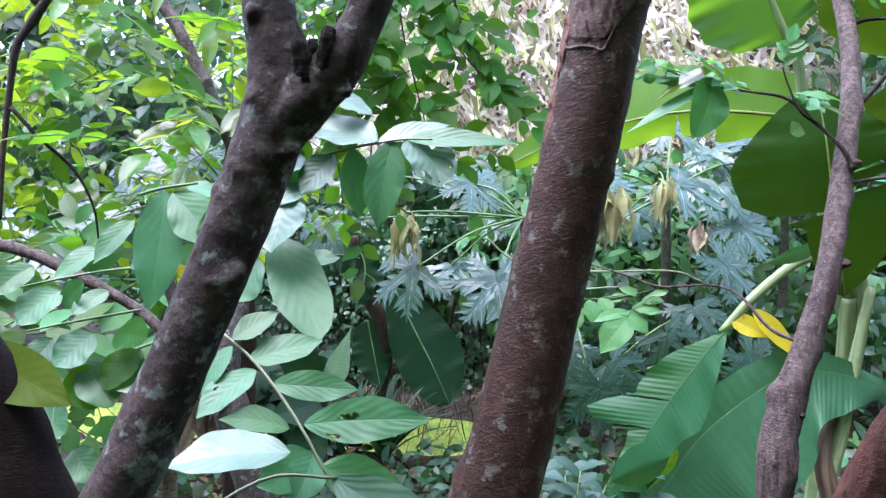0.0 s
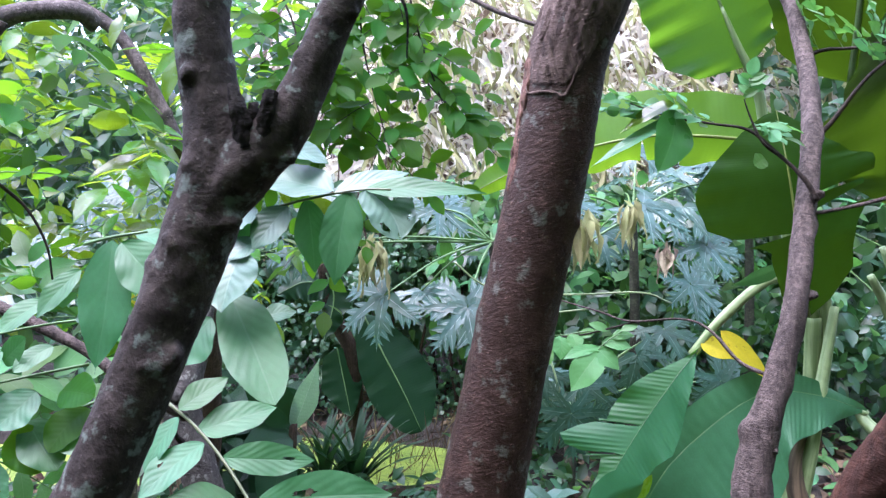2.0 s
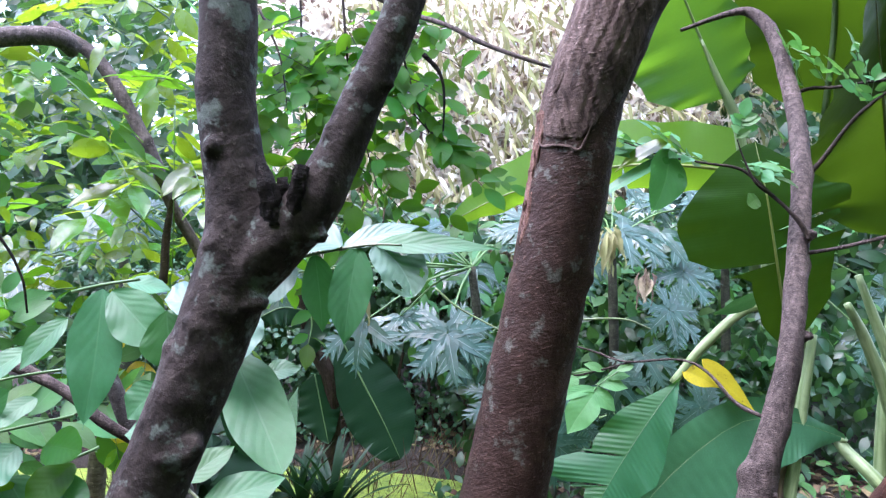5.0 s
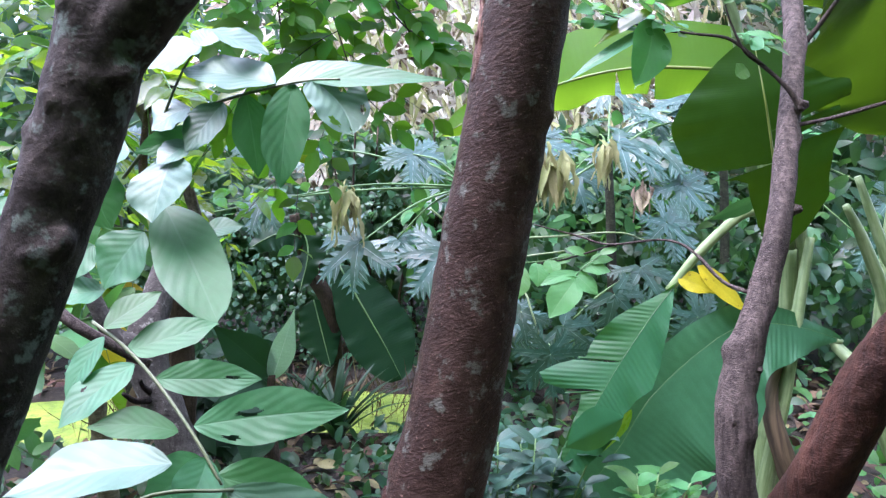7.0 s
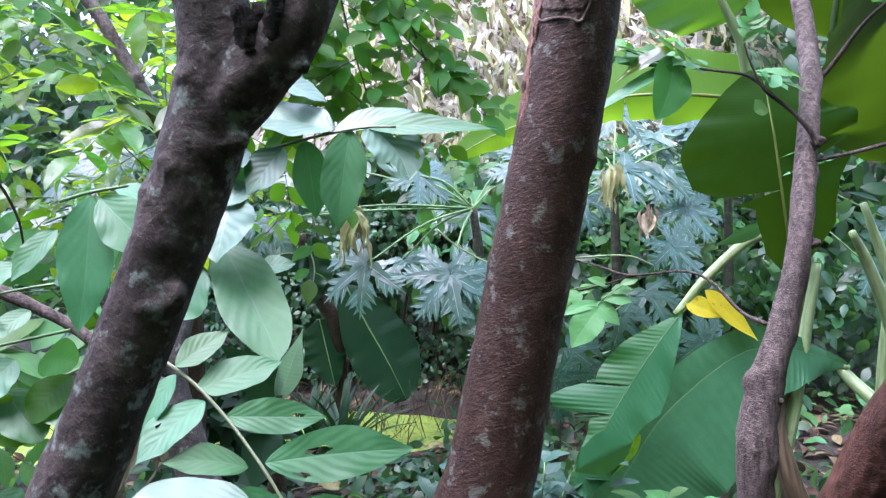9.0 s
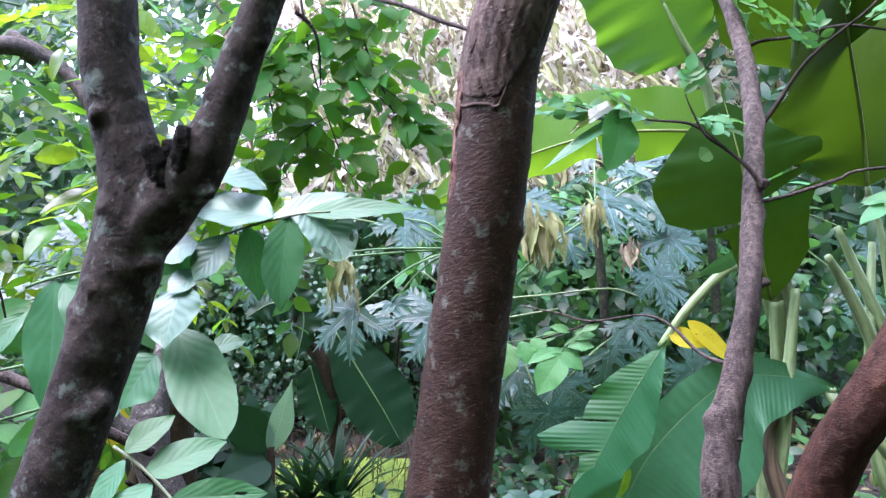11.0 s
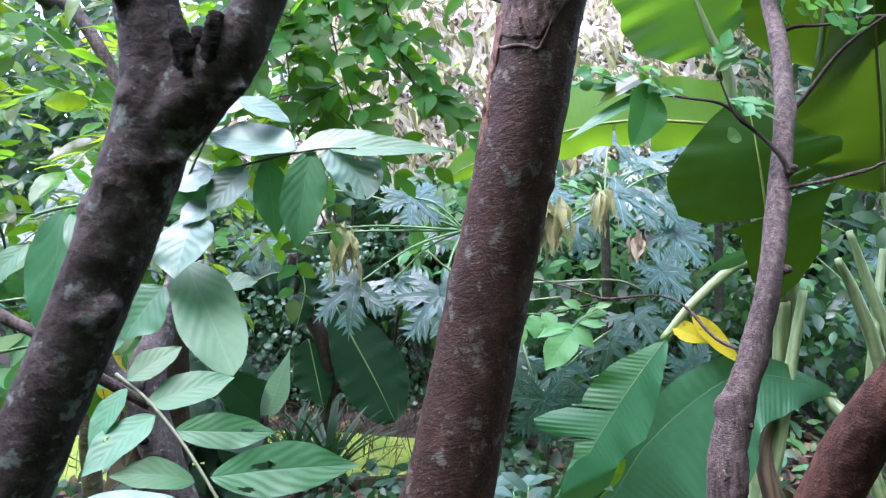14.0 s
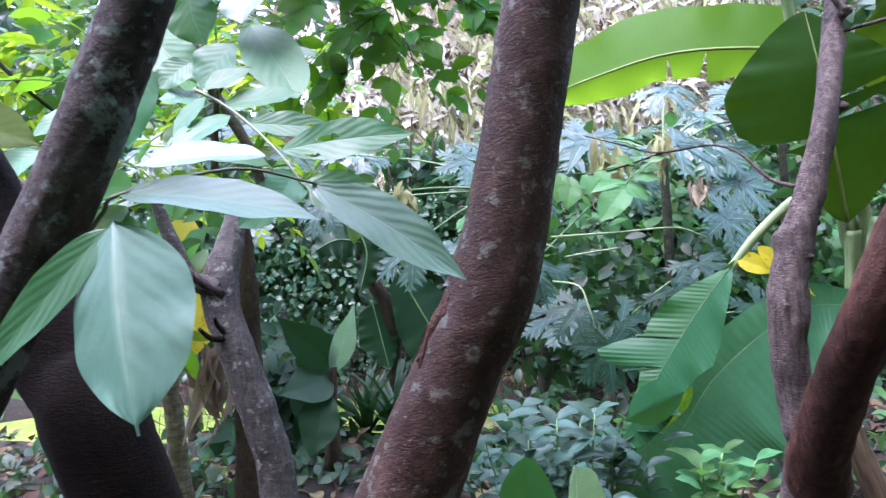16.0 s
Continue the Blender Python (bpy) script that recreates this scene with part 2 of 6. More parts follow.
# Darker copy of the papaya leaf; shade on the low plant is painted in.
PAPAYA_SHADED = leaf_material("shaded_papaya_leaf", (0.010, 0.038, 0.022), (0.12, 0.20, 0.15), (0.05, 0.17, 0.04), veins=0, slant=0.9, vein_mix=0.6, sheen=0.3, rough=0.42, thin=0.2, vary=0.3, rib=0.09, relief=0.04)
BANANA = leaf_material("banana_leaf", (0.020, 0.086, 0.022), (0.05, 0.14, 0.05), (0.24, 0.52, 0.02), veins=64, slant=0.02, vein_mix=0.18, rough=0.42, thin=0.36, vary=0.12, sheen=0.2, relief=0.14, spots=(0.16, 0.14, 0.02), spot_amount=-0.05, rib=0.02)
BANANA_RIBBED = leaf_material("ribbed_banana_leaf", (0.014, 0.078, 0.028), (0.045, 0.14, 0.06), (0.14, 0.40, 0.03), veins=40, slant=0.02, vein_mix=0.12, rough=0.44, thin=0.22, vary=0.15, sheen=0.2, relief=0.05, rib=0.02)
# Olive banana blade, its missing light also put into a darker colour.
BANANA_OLIVE = leaf_material("shaded_olive_banana_leaf", (0.014, 0.042, 0.005), (0.04, 0.08, 0.015), (0.17, 0.33, 0.008), veins=64, slant=0.02, vein_mix=0.12, rough=0.5, thin=0.18, vary=0.12, sheen=0.12, relief=0.08, rib=0.02)
# Hanging blade: the shade of the leaves above is put into this colour.
BANANA_SHADED = leaf_material("shaded_banana_leaf", (0.010, 0.036, 0.004), (0.03, 0.07, 0.012), (0.15, 0.33, 0.006), veins=64, slant=0.02, vein_mix=0.14, rough=0.5, thin=0.18, vary=0.3, sheen=0.10, relief=0.10, rib=0.02)
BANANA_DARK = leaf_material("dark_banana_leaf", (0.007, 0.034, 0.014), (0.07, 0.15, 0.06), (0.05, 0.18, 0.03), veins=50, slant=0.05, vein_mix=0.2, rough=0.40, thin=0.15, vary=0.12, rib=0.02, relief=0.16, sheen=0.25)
BANANA_YOUNG = leaf_material("young_banana_leaf", (0.24, 0.40, 0.26), (0.50, 0.62, 0.50), (0.3, 0.55, 0.15), veins=20, slant=0.05, vein_mix=0.7, rough=0.40, thin=0.28, vary=0.1, relief=0.3, rib=0.03)
# Yellowing blade, its colour also brightened for the light coming from behind.
BANANA_YELLOW_BACKLIT = leaf_material("backlit_yellow_banana_leaf", (0.040, 0.125, 0.016), (0.09, 0.20, 0.05), (0.38, 0.66, 0.02), veins=64, slant=0.02, vein_mix=0.18, rough=0.42, thin=0.46, vary=0.15, sheen=0.2, relief=0.12, rib=0.02)
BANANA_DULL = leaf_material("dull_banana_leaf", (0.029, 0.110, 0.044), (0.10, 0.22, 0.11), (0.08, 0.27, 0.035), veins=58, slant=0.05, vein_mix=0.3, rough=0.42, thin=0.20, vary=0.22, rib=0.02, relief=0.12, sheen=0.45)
STRAW = leaf_material("dried_leaf", (0.80, 0.74, 0.66), (0.84, 0.79, 0.72), (0.85, 0.78, 0.66), veins=3, slant=0.0, rough=0.7, thin=0.4, vary=0.4, sheen=0.2, spots=(0.42, 0.31, 0.22), spot_amount=-0.02, relief=0.1)
STRAW_LIME = leaf_material("half_dried_leaf", (0.27, 0.265, 0.12), (0.36, 0.35, 0.20), (0.38, 0.36, 0.14), veins=3, slant=0.0, rough=0.6, thin=0.3, vary=0.3, sheen=0.3, relief=0.1)
STRAW_BROWN = leaf_material("brown_dried_leaf", (0.30, 0.235, 0.18), (0.40, 0.33, 0.27), (0.40, 0.30, 0.20), veins=3, slant=0.0, rough=0.8, thin=0.25, vary=0.5, sheen=0.1, spots=(0.12, 0.08, 0.055), spot_amount=0.04, relief=0.1)
LITTER = leaf_material("fallen_leaf", (0.085, 0.056, 0.036), (0.16, 0.11, 0.075), (0.14, 0.09, 0.05), veins=7, rough=0.7, thin=0.1, vary=0.7, sheen=0.2, spots=(0.03, 0.02, 0.015), spot_amount=0.06, relief=0.15)
BARK_LICHEN = bark_material("lichen_bark", (0.027, 0.0200, 0.0188), (0.088, 0.068, 0.064), (0.150, 0.180, 0.162), 0.098, ring=0.4, relief=0.36, rough=0.8, dash=(150.0, 170.0), crack=(90.0, 70.0), warp_size=0.01, patch=50.0, speck=0.4, soft=0.10)
BARK_MAIN = bark_material("ringed_bark", (0.035, 0.0172, 0.0130), (0.094, 0.052, 0.0415), (0.128, 0.130, 0.112), 0.082, ring=0.6, relief=0.45, rough=0.6, dash=(105.0, 260.0), crack=(90.0, 30.0), warp_size=0.014, lean=17.0, contrast=(0.38, 0.82), patch=48.0, speck=0.8, soft=0.10)
BARK_STUB = bark_material("blackened_bark", (0.008, 0.0062, 0.0058), (0.030, 0.023, 0.021), ring=0.2, relief=0.8, rough=0.85, crack=(180.0, 40.0), warp_size=0.01)
BARK_SCAR = bark_material("scarred_bark", (0.062, 0.038, 0.032), (0.215, 0.150, 0.132), ring=0.12, relief=0.6, rough=0.75, crack=(150.0, 11.0), warp_size=0.012, lean=17.0)
BARK_PINK = bark_material("peeled_bark", (0.12, 0.060, 0.048), (0.29, 0.16, 0.13), ring=0.2, relief=0.6, rough=0.7, crack=(200.0, 20.0), warp_size=0.006, lean=17.0)
BARK_PEEL = bark_material("peeling_bark", (0.030, 0.0120, 0.0085), (0.090, 0.037, 0.026), ring=0.25, peel=(0.125, 0.055, 0.038), relief=0.6, dash=(110.0, 210.0), crack=(100.0, 26.0), warp_size=0.012, rough=0.65, speck=0.4)
BARK_STRIP = bark_material("stripped_bark", (0.066, 0.028, 0.019), (0.20, 0.092, 0.064), ring=0.1, relief=0.8, rough=0.7, crack=(160.0, 14.0), warp_size=0.006, lean=4.0)
BARK_GREY = bark_material("grey_bark", (0.038, 0.028, 0.0255), (0.150, 0.114, 0.105), ring=0.4, relief=0.95, dash=(120.0, 280.0), crack=(130.0, 20.0), warp_size=0.01)
# Red bark taken near black: the second stem's shade is in the colour.
BARK_RED_SHADED = bark_material("shaded_red_bark", (0.005, 0.0024, 0.0018), (0.015, 0.0072, 0.0056), ring=0.6, relief=0.35, rough=0.85, dash=(110.0, 320.0), warp_size=0.005, contrast=(0.42, 0.72))
BARK_BROWN = bark_material("brown_bark", (0.026, 0.017, 0.011), (0.075, 0.050, 0.032), ring=0.3)
BARK_PALE = bark_material("pale_bark", (0.062, 0.048, 0.047), (0.19, 0.150, 0.144), ring=0.5, relief=0.6, dash=(50.0, 90.0), warp_size=0.01)
BARK_SPOT = bark_material("spotted_grey_bark", (0.045, 0.039, 0.036), (0.115, 0.103, 0.097), (0.20, 0.20, 0.18), 0.06, ring=0.5, dash=(60.0, 120.0))
BARK_POLE = bark_material("ringed_pale_bark", (0.075, 0.066, 0.040), (0.21, 0.19, 0.12), ring=0.7, relief=0.6, dash=(20.0, 70.0), warp_size=0.006)
BARK_PAPAYA = bark_material("papaya_bark", (0.030, 0.032, 0.022), (0.085, 0.085, 0.060), ring=0.7, relief=0.5, dash=(30.0, 60.0), warp_size=0.01)
BARK_TWIG = bark_material("twig_bark", (0.018, 0.013, 0.011), (0.060, 0.043, 0.035), ring=0.4, relief=0.5, dash=(150.0, 300.0))
STEM_GREEN = stem_material("green_stem", (0.06, 0.14, 0.04), (0.15, 0.26, 0.09))
STEM_PALE = stem_material("pale_banana_stem", (0.14, 0.21, 0.08), (0.29, 0.37, 0.18))
RIB_DARK = stem_material("dark_midrib", (0.02, 0.07, 0.015), (0.05, 0.13, 0.03))
RIB_YELLOW = stem_material("yellow_midrib", (0.10, 0.14, 0.025), (0.19, 0.23, 0.05))
STEM_RACHIS = stem_material("leaf_stalk", (0.10, 0.12, 0.060), (0.20, 0.23, 0.13))
STEM_DRY = stem_material("dried_stem", (0.045, 0.028, 0.015), (0.125, 0.085, 0.048), 0.8)
EARTH = earth_material("leafy_earth", (0.011, 0.008, 0.006), (0.022, 0.016, 0.012), (0.040, 0.030, 0.023))
WEED = earth_material("duckweed", (0.14, 0.22, 0.020), (0.22, 0.30, 0.034), (0.055, 0.10, 0.012), 3.0, 0.6)


# ---- building blocks ----
rng = np.random.default_rng(7)


def thing(name, base, label, category, group="", kind=""):
    ob = new(name)
    ob.location = base
    return tagged(ob, label, category, group, kind)


def mesh_part(name, verts, faces, uvs, material, parent=None, label="", smooth=True):
    """One mesh object, its corners given in the world, under a thing or a part."""
    me = bpy.data.meshes.new(name)
    verts = np.asarray(verts, float)
    top = parent.parent if parent and parent.parent else parent
    at = np.array(top.location) if top else np.zeros(3)
    me.from_pydata((verts - at).tolist(), [], faces)
    layer = me.uv_layers.new(name="UVMap")
    loops = np.empty(len(me.loops), dtype=np.int32)
    me.loops.foreach_get("vertex_index", loops)
    layer.data.foreach_set("uv", np.asarray(uvs, float)[loops].ravel())
    me.materials.append(material)
    if smooth:
        me.polygons.foreach_set("use_smooth", np.ones(len(me.polygons), dtype=bool))
    ob = new(name, me)
    if parent is not None:
        ob.parent = parent
    if label:
        ob["label"] = label
    return ob


def unit(v):
    v = np.asarray(v, float)
    return v / (np.linalg.norm(v, axis=-1, keepdims=True) + 1e-12)


def glide(points, count):
    """A smooth line through a few points (Catmull-Rom), with count stations."""
    p = np.asarray(points, float)
    if len(p) == 2:
        s = np.linspace(0, 1, count)[:, None]
        return p[0] * (1 - s) + p[1] * s
    q = np.vstack([2 * p[0] - p[1], p, 2 * p[-1] - p[-2]])
    s = np.linspace(0, len(p) - 1 - 1e-6, count)
    i, f = s.astype(int), (s % 1)[:, None]
    a, b, c, d = q[i], q[i + 1], q[i + 2], q[i + 3]
    return 0.5 * (2 * b + (c - a) * f + (2 * a - 5 * b + 4 * c - d) * f ** 2 + (3 * b - a - 3 * c + d) * f ** 3)


def tube(points, radii, count=24, sides=10, rough=0.0, bumps=(), seed=0, cap=True):
    """A stem: stations along a smooth line, with an uneven skin. bumps: (share of the length, turn, height, length share, width)."""
    line = glide(points, count)
    rad = np.interp(np.linspace(0, 1, count), np.linspace(0, 1, len(radii)), radii)
    tan = unit(np.gradient(line, axis=0))
    side = unit(np.cross(tan[0], (0.3, 1, 0.2)))
    r = np.random.default_rng(seed)
    ang = np.linspace(0, 2 * np.pi, sides + 1)
    verts, uvs, along = [], [], 0.0
    low = r.normal(0, 1, (max(3, count // 3), sides))
    for i in range(count):
        side = unit(side - tan[i] * (side @ tan[i]))
        up = np.cross(tan[i], side)
        if i:
            along += np.linalg.norm(line[i] - line[i - 1])
        f = i / max(1, count - 1)
        k = f * (len(low) - 1)
        mix = low[int(k)] * (1 - k % 1) + low[min(int(k) + 1, len(low) - 1)] * (k % 1)
        wob = np.append(mix, mix[0]) * rough + np.append(*(lambda v: (v, v[0]))(r.normal(0, 0.35 * rough, sides)))
        swell = np.zeros(sides + 1)
        for s0, t0, h, ls, wd in bumps:
            da = (ang - t0 + np.pi) % (2 * np.pi) - np.pi
            swell += h * np.exp(-((f - s0) / ls) ** 2 - (da / wd) ** 2)
        rr = rad[i] * (1 + wob) + swell
        verts.append(line[i] + rr[:, None] * (np.cos(ang)[:, None] * side + np.sin(ang)[:, None] * up))
        uvs.append(np.stack([np.linspace(0, 1, sides + 1) * rad[i] * 6.28, np.full(sides + 1, along)], 1))
    verts, uvs = np.concatenate(verts), np.concatenate(uvs)
    w = sides + 1
    i, j = np.meshgrid(np.arange(count - 1), np.arange(sides), indexing="ij")
    a = (i * w + j).ravel()
    faces = np.stack([a, a + 1, a + w + 1, a + w], 1).tolist()
    if cap:
        faces.append(list(range(count * w - 2, (count - 1) * w - 1, -1))[::-1])
        faces.append(list(range(0, sides))[::-1])
    return verts, faces, uvs


def on_stem(points, radii, share, turn, count=80):
    """A spot on a stem's skin: its place, the way outwards and the way along."""
    line = glide(points, count)
    tan = unit(np.gradient(line, axis=0))
    side = unit(np.cross(tan[0], (0.3, 1, 0.2)))
    i = int(round(share * (count - 1)))
    for k in range(i + 1):
        side = unit(side - tan[k] * (side @ tan[k]))
    out = math.cos(turn) * side + math.sin(turn) * np.cross(tan[i], side)
    return line[i] + out * np.interp(share, np.linspace(0, 1, len(radii)), radii), out, tan[i]


def stem_patch(points, radii, shares, turns, lift, ridges=0.0, seed=0, rows=60, cols=26, ragged=0.15, low_edge=()):
    """A plate of bark lying on a stem, its edges ragged, its face ridged lengthwise."""
    r = np.random.default_rng(seed)
    line = glide(points, 400)
    rad = np.interp(np.linspace(0, 1, 400), np.linspace(0, 1, len(radii)), radii)
    tan = unit(np.gradient(line, axis=0))
    side = unit(np.cross(tan[0], (0.3, 1, 0.2)))
    sides = []
    for k in range(400):
        side = unit(side - tan[k] * (side @ tan[k]))
        sides.append(side)
    sides = np.array(sides)
    ups = np.cross(tan, sides)
    v = np.linspace(0, 1, cols + 1)
    ph = r.uniform(0, 6.28, 8)
    low = shares[0] + (shares[1] - shares[0]) * ragged * (0.5 + 0.3 * np.sin(7 * v + ph[0]) + 0.25 * np.sin(17 * v + ph[1]) + r.normal(0, 0.1, cols + 1))
    if low_edge:
        low = low - shares[0] + np.interp(v, np.linspace(0, 1, len(low_edge)), low_edge)
    verts, uvs = [], []
    for i in range(rows + 1):
        s = i / rows
        edge = ragged * 0.5 * (turns[1] - turns[0]) * (0.5 * np.sin(9 * s + ph[2]) + 0.4 * np.sin(23 * s + ph[3]) + r.normal(0, 0.12))
        for j in range(cols + 1):
            share = low[j] + (shares[1] - low[j]) * s
            turn = turns[0] + (turns[1] - turns[0]) * v[j] + edge * (1 - 2 * v[j])
            k = min(399, int(share * 399))
            f = min(1.0, share * 399 - k)
            k2 = min(399, k + 1)
            inner = min(1.0, 6 * min(s, v[j], 1 - v[j]) + 0.0)
            wave = ridges * (np.sin(turn * 17 + ph[4] + 5 * s) + 0.8 * np.sin(turn * 31 + ph[5] - 7 * s) + r.normal(0, 0.45))
            lip = 0.6 * lift * math.exp(-(s / 0.05) ** 2)
            h = -0.003 if s in (0, 1) or j in (0, cols) else (lift + wave + lip) * (0.4 + 0.6 * inner)
            out = math.cos(turn) * sides[k] + math.sin(turn) * ups[k]
            verts.append(line[k] * (1 - f) + line[k2] * f + out * (rad[k] + h))
            uvs.append((v[j], s))
    n = cols + 1
    faces = [[i * n + j, i * n + j + 1, (i + 1) * n + j + 1, (i + 1) * n + j] for i in range(rows) for j in range(cols)]
    return np.array(verts), faces, np.array(uvs)


def join(pieces):
    """Several (verts, faces, uvs) as one."""
    verts, faces, uvs, n = [], [], [], 0
    for v, f, u in pieces:
        verts.append(v)
        uvs.append(u)
        faces.extend([[k + n for k in face] for face in f])
        n += len(v)
    return np.concatenate(verts), faces, np.concatenate(uvs)


def outline(s, kind):
    if kind == "ovate":
        return np.sin(np.pi * s ** 0.90) ** 0.74 * (1 - 0.42 * np.clip((s - 0.70) / 0.30, 0, 1) ** 1.5)
    if kind == "drip":
        body = np.clip(s / 0.94, 0, 1)
        return np.maximum(np.sin(np.pi * body ** 0.9) ** 0.6 * (1 - 0.25 * body ** 4), np.where(s > 0.8, 0.4 * (1 - s), 0).clip(0, 0.05))
    if kind == "pointed":
        return np.sin(np.pi * s ** 0.72) ** 0.9 * (1 - 0.55 * s ** 4)
    if kind == "round":
        return np.sin(np.pi * s ** 0.95) ** 0.55
    if kind == "strap":
        return np.minimum(1, s * 7) ** 0.6 * (1 - s ** 2.2) ** 0.8
    return np.sin(np.pi * s) ** 0.7


def blade(base, tip, width, normal, kind="ovate", fold=0.12, bow=0.06, wave=0.03, rows=14, cols=6, seed=0, holes=()):
    """One leaf from its stalk end to its tip, facing normal: folded on its midrib, bowed along it, with a wavy edge."""
    base, tip = np.asarray(base, float), np.asarray(tip, float)
    length = np.linalg.norm(tip - base)
    y = unit(tip - base)
    z = unit(np.asarray(normal, float) - y * (np.asarray(normal, float) @ y))
    x = np.cross(y, z)
    r = np.random.default_rng(seed)
    s = np.linspace(0, 1, rows + 1)
    w = outline(s, kind) * width / 2
    w[0], w[-1] = width * 0.012, width * 0.008
    u = np.linspace(-1, 1, cols + 1)
    ph = r.uniform(0, 6.28, 4)
    skew = r.normal(0, 0.05)
    S, U = np.meshgrid(s, u, indexing="ij")
    hw = w[:, None] * (1 + 0.05 * np.sin(9 * S + ph[0] + np.sign(U)))
    X = U * hw + width * skew * np.sin(np.pi * S)
    Z = np.abs(U) * hw * fold + bow * length * 4 * S * (1 - S) + wave * width * (np.sin(11 * S + ph[1] + 2 * np.sign(U)) + 0.6 * np.sin(23 * S + ph[2])) * U ** 2
    Y = S * length
    verts = base + X[..., None] * x + Y[..., None] * y + Z[..., None] * z
    uvs = np.stack([U * 0.5 + 0.5, S], -1).reshape(-1, 2)
    c1 = cols + 1
    faces = []
    for i in range(rows):
        for j in range(cols):
            cu, cs = (u[j] + u[j + 1]) / 2, (s[i] + s[i + 1]) / 2
            if any(((cu - hu) / (1.7 * hr)) ** 2 + ((cs - hs) / hr) ** 2 < 1 + 0.35 * math.sin(5 * math.atan2(cs - hs, cu - hu) + 9 * hr) for hu, hs, hr in holes):
                continue
            k = i * c1 + j
            faces.append([k, k + 1, k + c1 + 1, k + c1])
    return verts.reshape(-1, 3), faces, uvs


def swarm(places, ways, normals, lengths, ratio=0.5, kind="ovate", fold=0.15, bow=0.05, rows=4, cols=2):
    """Many alike leaves at once, as one mesh."""
    v0, f0, u0 = blade((0, 0, 0), (0, 1, 0), ratio, (0, 0, 1), kind, fold, bow, 0.02, rows, cols)
    places, ways, normals = np.asarray(places, float), unit(ways), np.asarray(normals, float)
    lengths = np.asarray(lengths, float)
    z = unit(normals - ways * (normals * ways).sum(1)[:, None])
    x = np.cross(ways, z)
    verts = places[:, None] + lengths[:, None, None] * (v0[None, :, :1] * x[:, None] + v0[None, :, 1:2] * ways[:, None] + v0[None, :, 2:] * z[:, None])
    f = np.array(f0)
    faces = (f[None] + (np.arange(len(places)) * len(v0))[:, None, None]).reshape(-1, f.shape[1])
    return verts.reshape(-1, 3), faces.tolist(), np.tile(u0, (len(places), 1))


def spray_points(base, way, up, length, pairs, leaf, spread=55, droop=0.2, lean=0.3):
    """Places for the leaflets of one feathered leaf or leafy twig: two rows along a drooping stalk."""
    way, up = unit(way), unit(np.asarray(up, float))
    side = unit(np.cross(way, up))
    up = np.cross(side, way)
    got = []
    for k in range(pairs):
        f = (k + 0.7) / pairs
        at = np.asarray(base) + way * length * f - np.array((0, 0, 1)) * droop * length * f * f
        for sgn in (-1, 1):
            a = radians(spread) * rng.uniform(0.75, 1.2)
            d = way * math.cos(a) + sgn * side * math.sin(a) - np.array((0, 0, 1)) * lean * rng.uniform(0.3, 1.4)
            got.append((at + rng.normal(0, 0.004, 3), d, up + rng.normal(0, 0.45, 3), leaf * rng.uniform(0.7, 1.1) * (0.75 + 0.4 * math.sin(math.pi * f))))
    got.append((np.asarray(base) + way * length - np.array((0, 0, 1)) * droop * length, way - np.array((0, 0, 1)) * (2 * droop), up, leaf * 1.1))
    line = [np.asarray(base) + way * length * f - np.array((0, 0, 1)) * droop * length * f * f for f in (0, 0.35, 0.7, 1)]
    return got, line


def leafy(name, sprays, leaf_mat, stalk_mat, parent, ratio=0.5, kind="ovate", rows=4, cols=2, stalk=0.0025, label="", singles=0):
    """Feathered sprays: the nearest leaves each a part, the rest joined into a crown, and the stalks."""
    got = sorted((g for s, _ in sprays for g in s), key=lambda g: g[0][1])
    for at, way, up, size in got[:singles]:
        mesh_part("leaf", *swarm([at], [way], [up], [size], ratio * rng.uniform(0.85, 1.15), kind, rng.uniform(0.05, 0.3), rng.uniform(-0.02, 0.10), rows + 2, cols + 2), leaf_mat, parent)
    got = got[singles:]
    if got:
        v = swarm([g[0] for g in got], [g[1] for g in got], [g[2] for g in got], [g[3] for g in got], ratio, kind, rows=rows, cols=cols)
        tagged(mesh_part(name, *v, leaf_mat, parent, label), kind="stuff")
    tagged(mesh_part("stalk", *join([tube(line, [stalk, stalk * 0.5], 5, 4) for _, line in sprays]), stalk_mat, parent), kind="stuff")


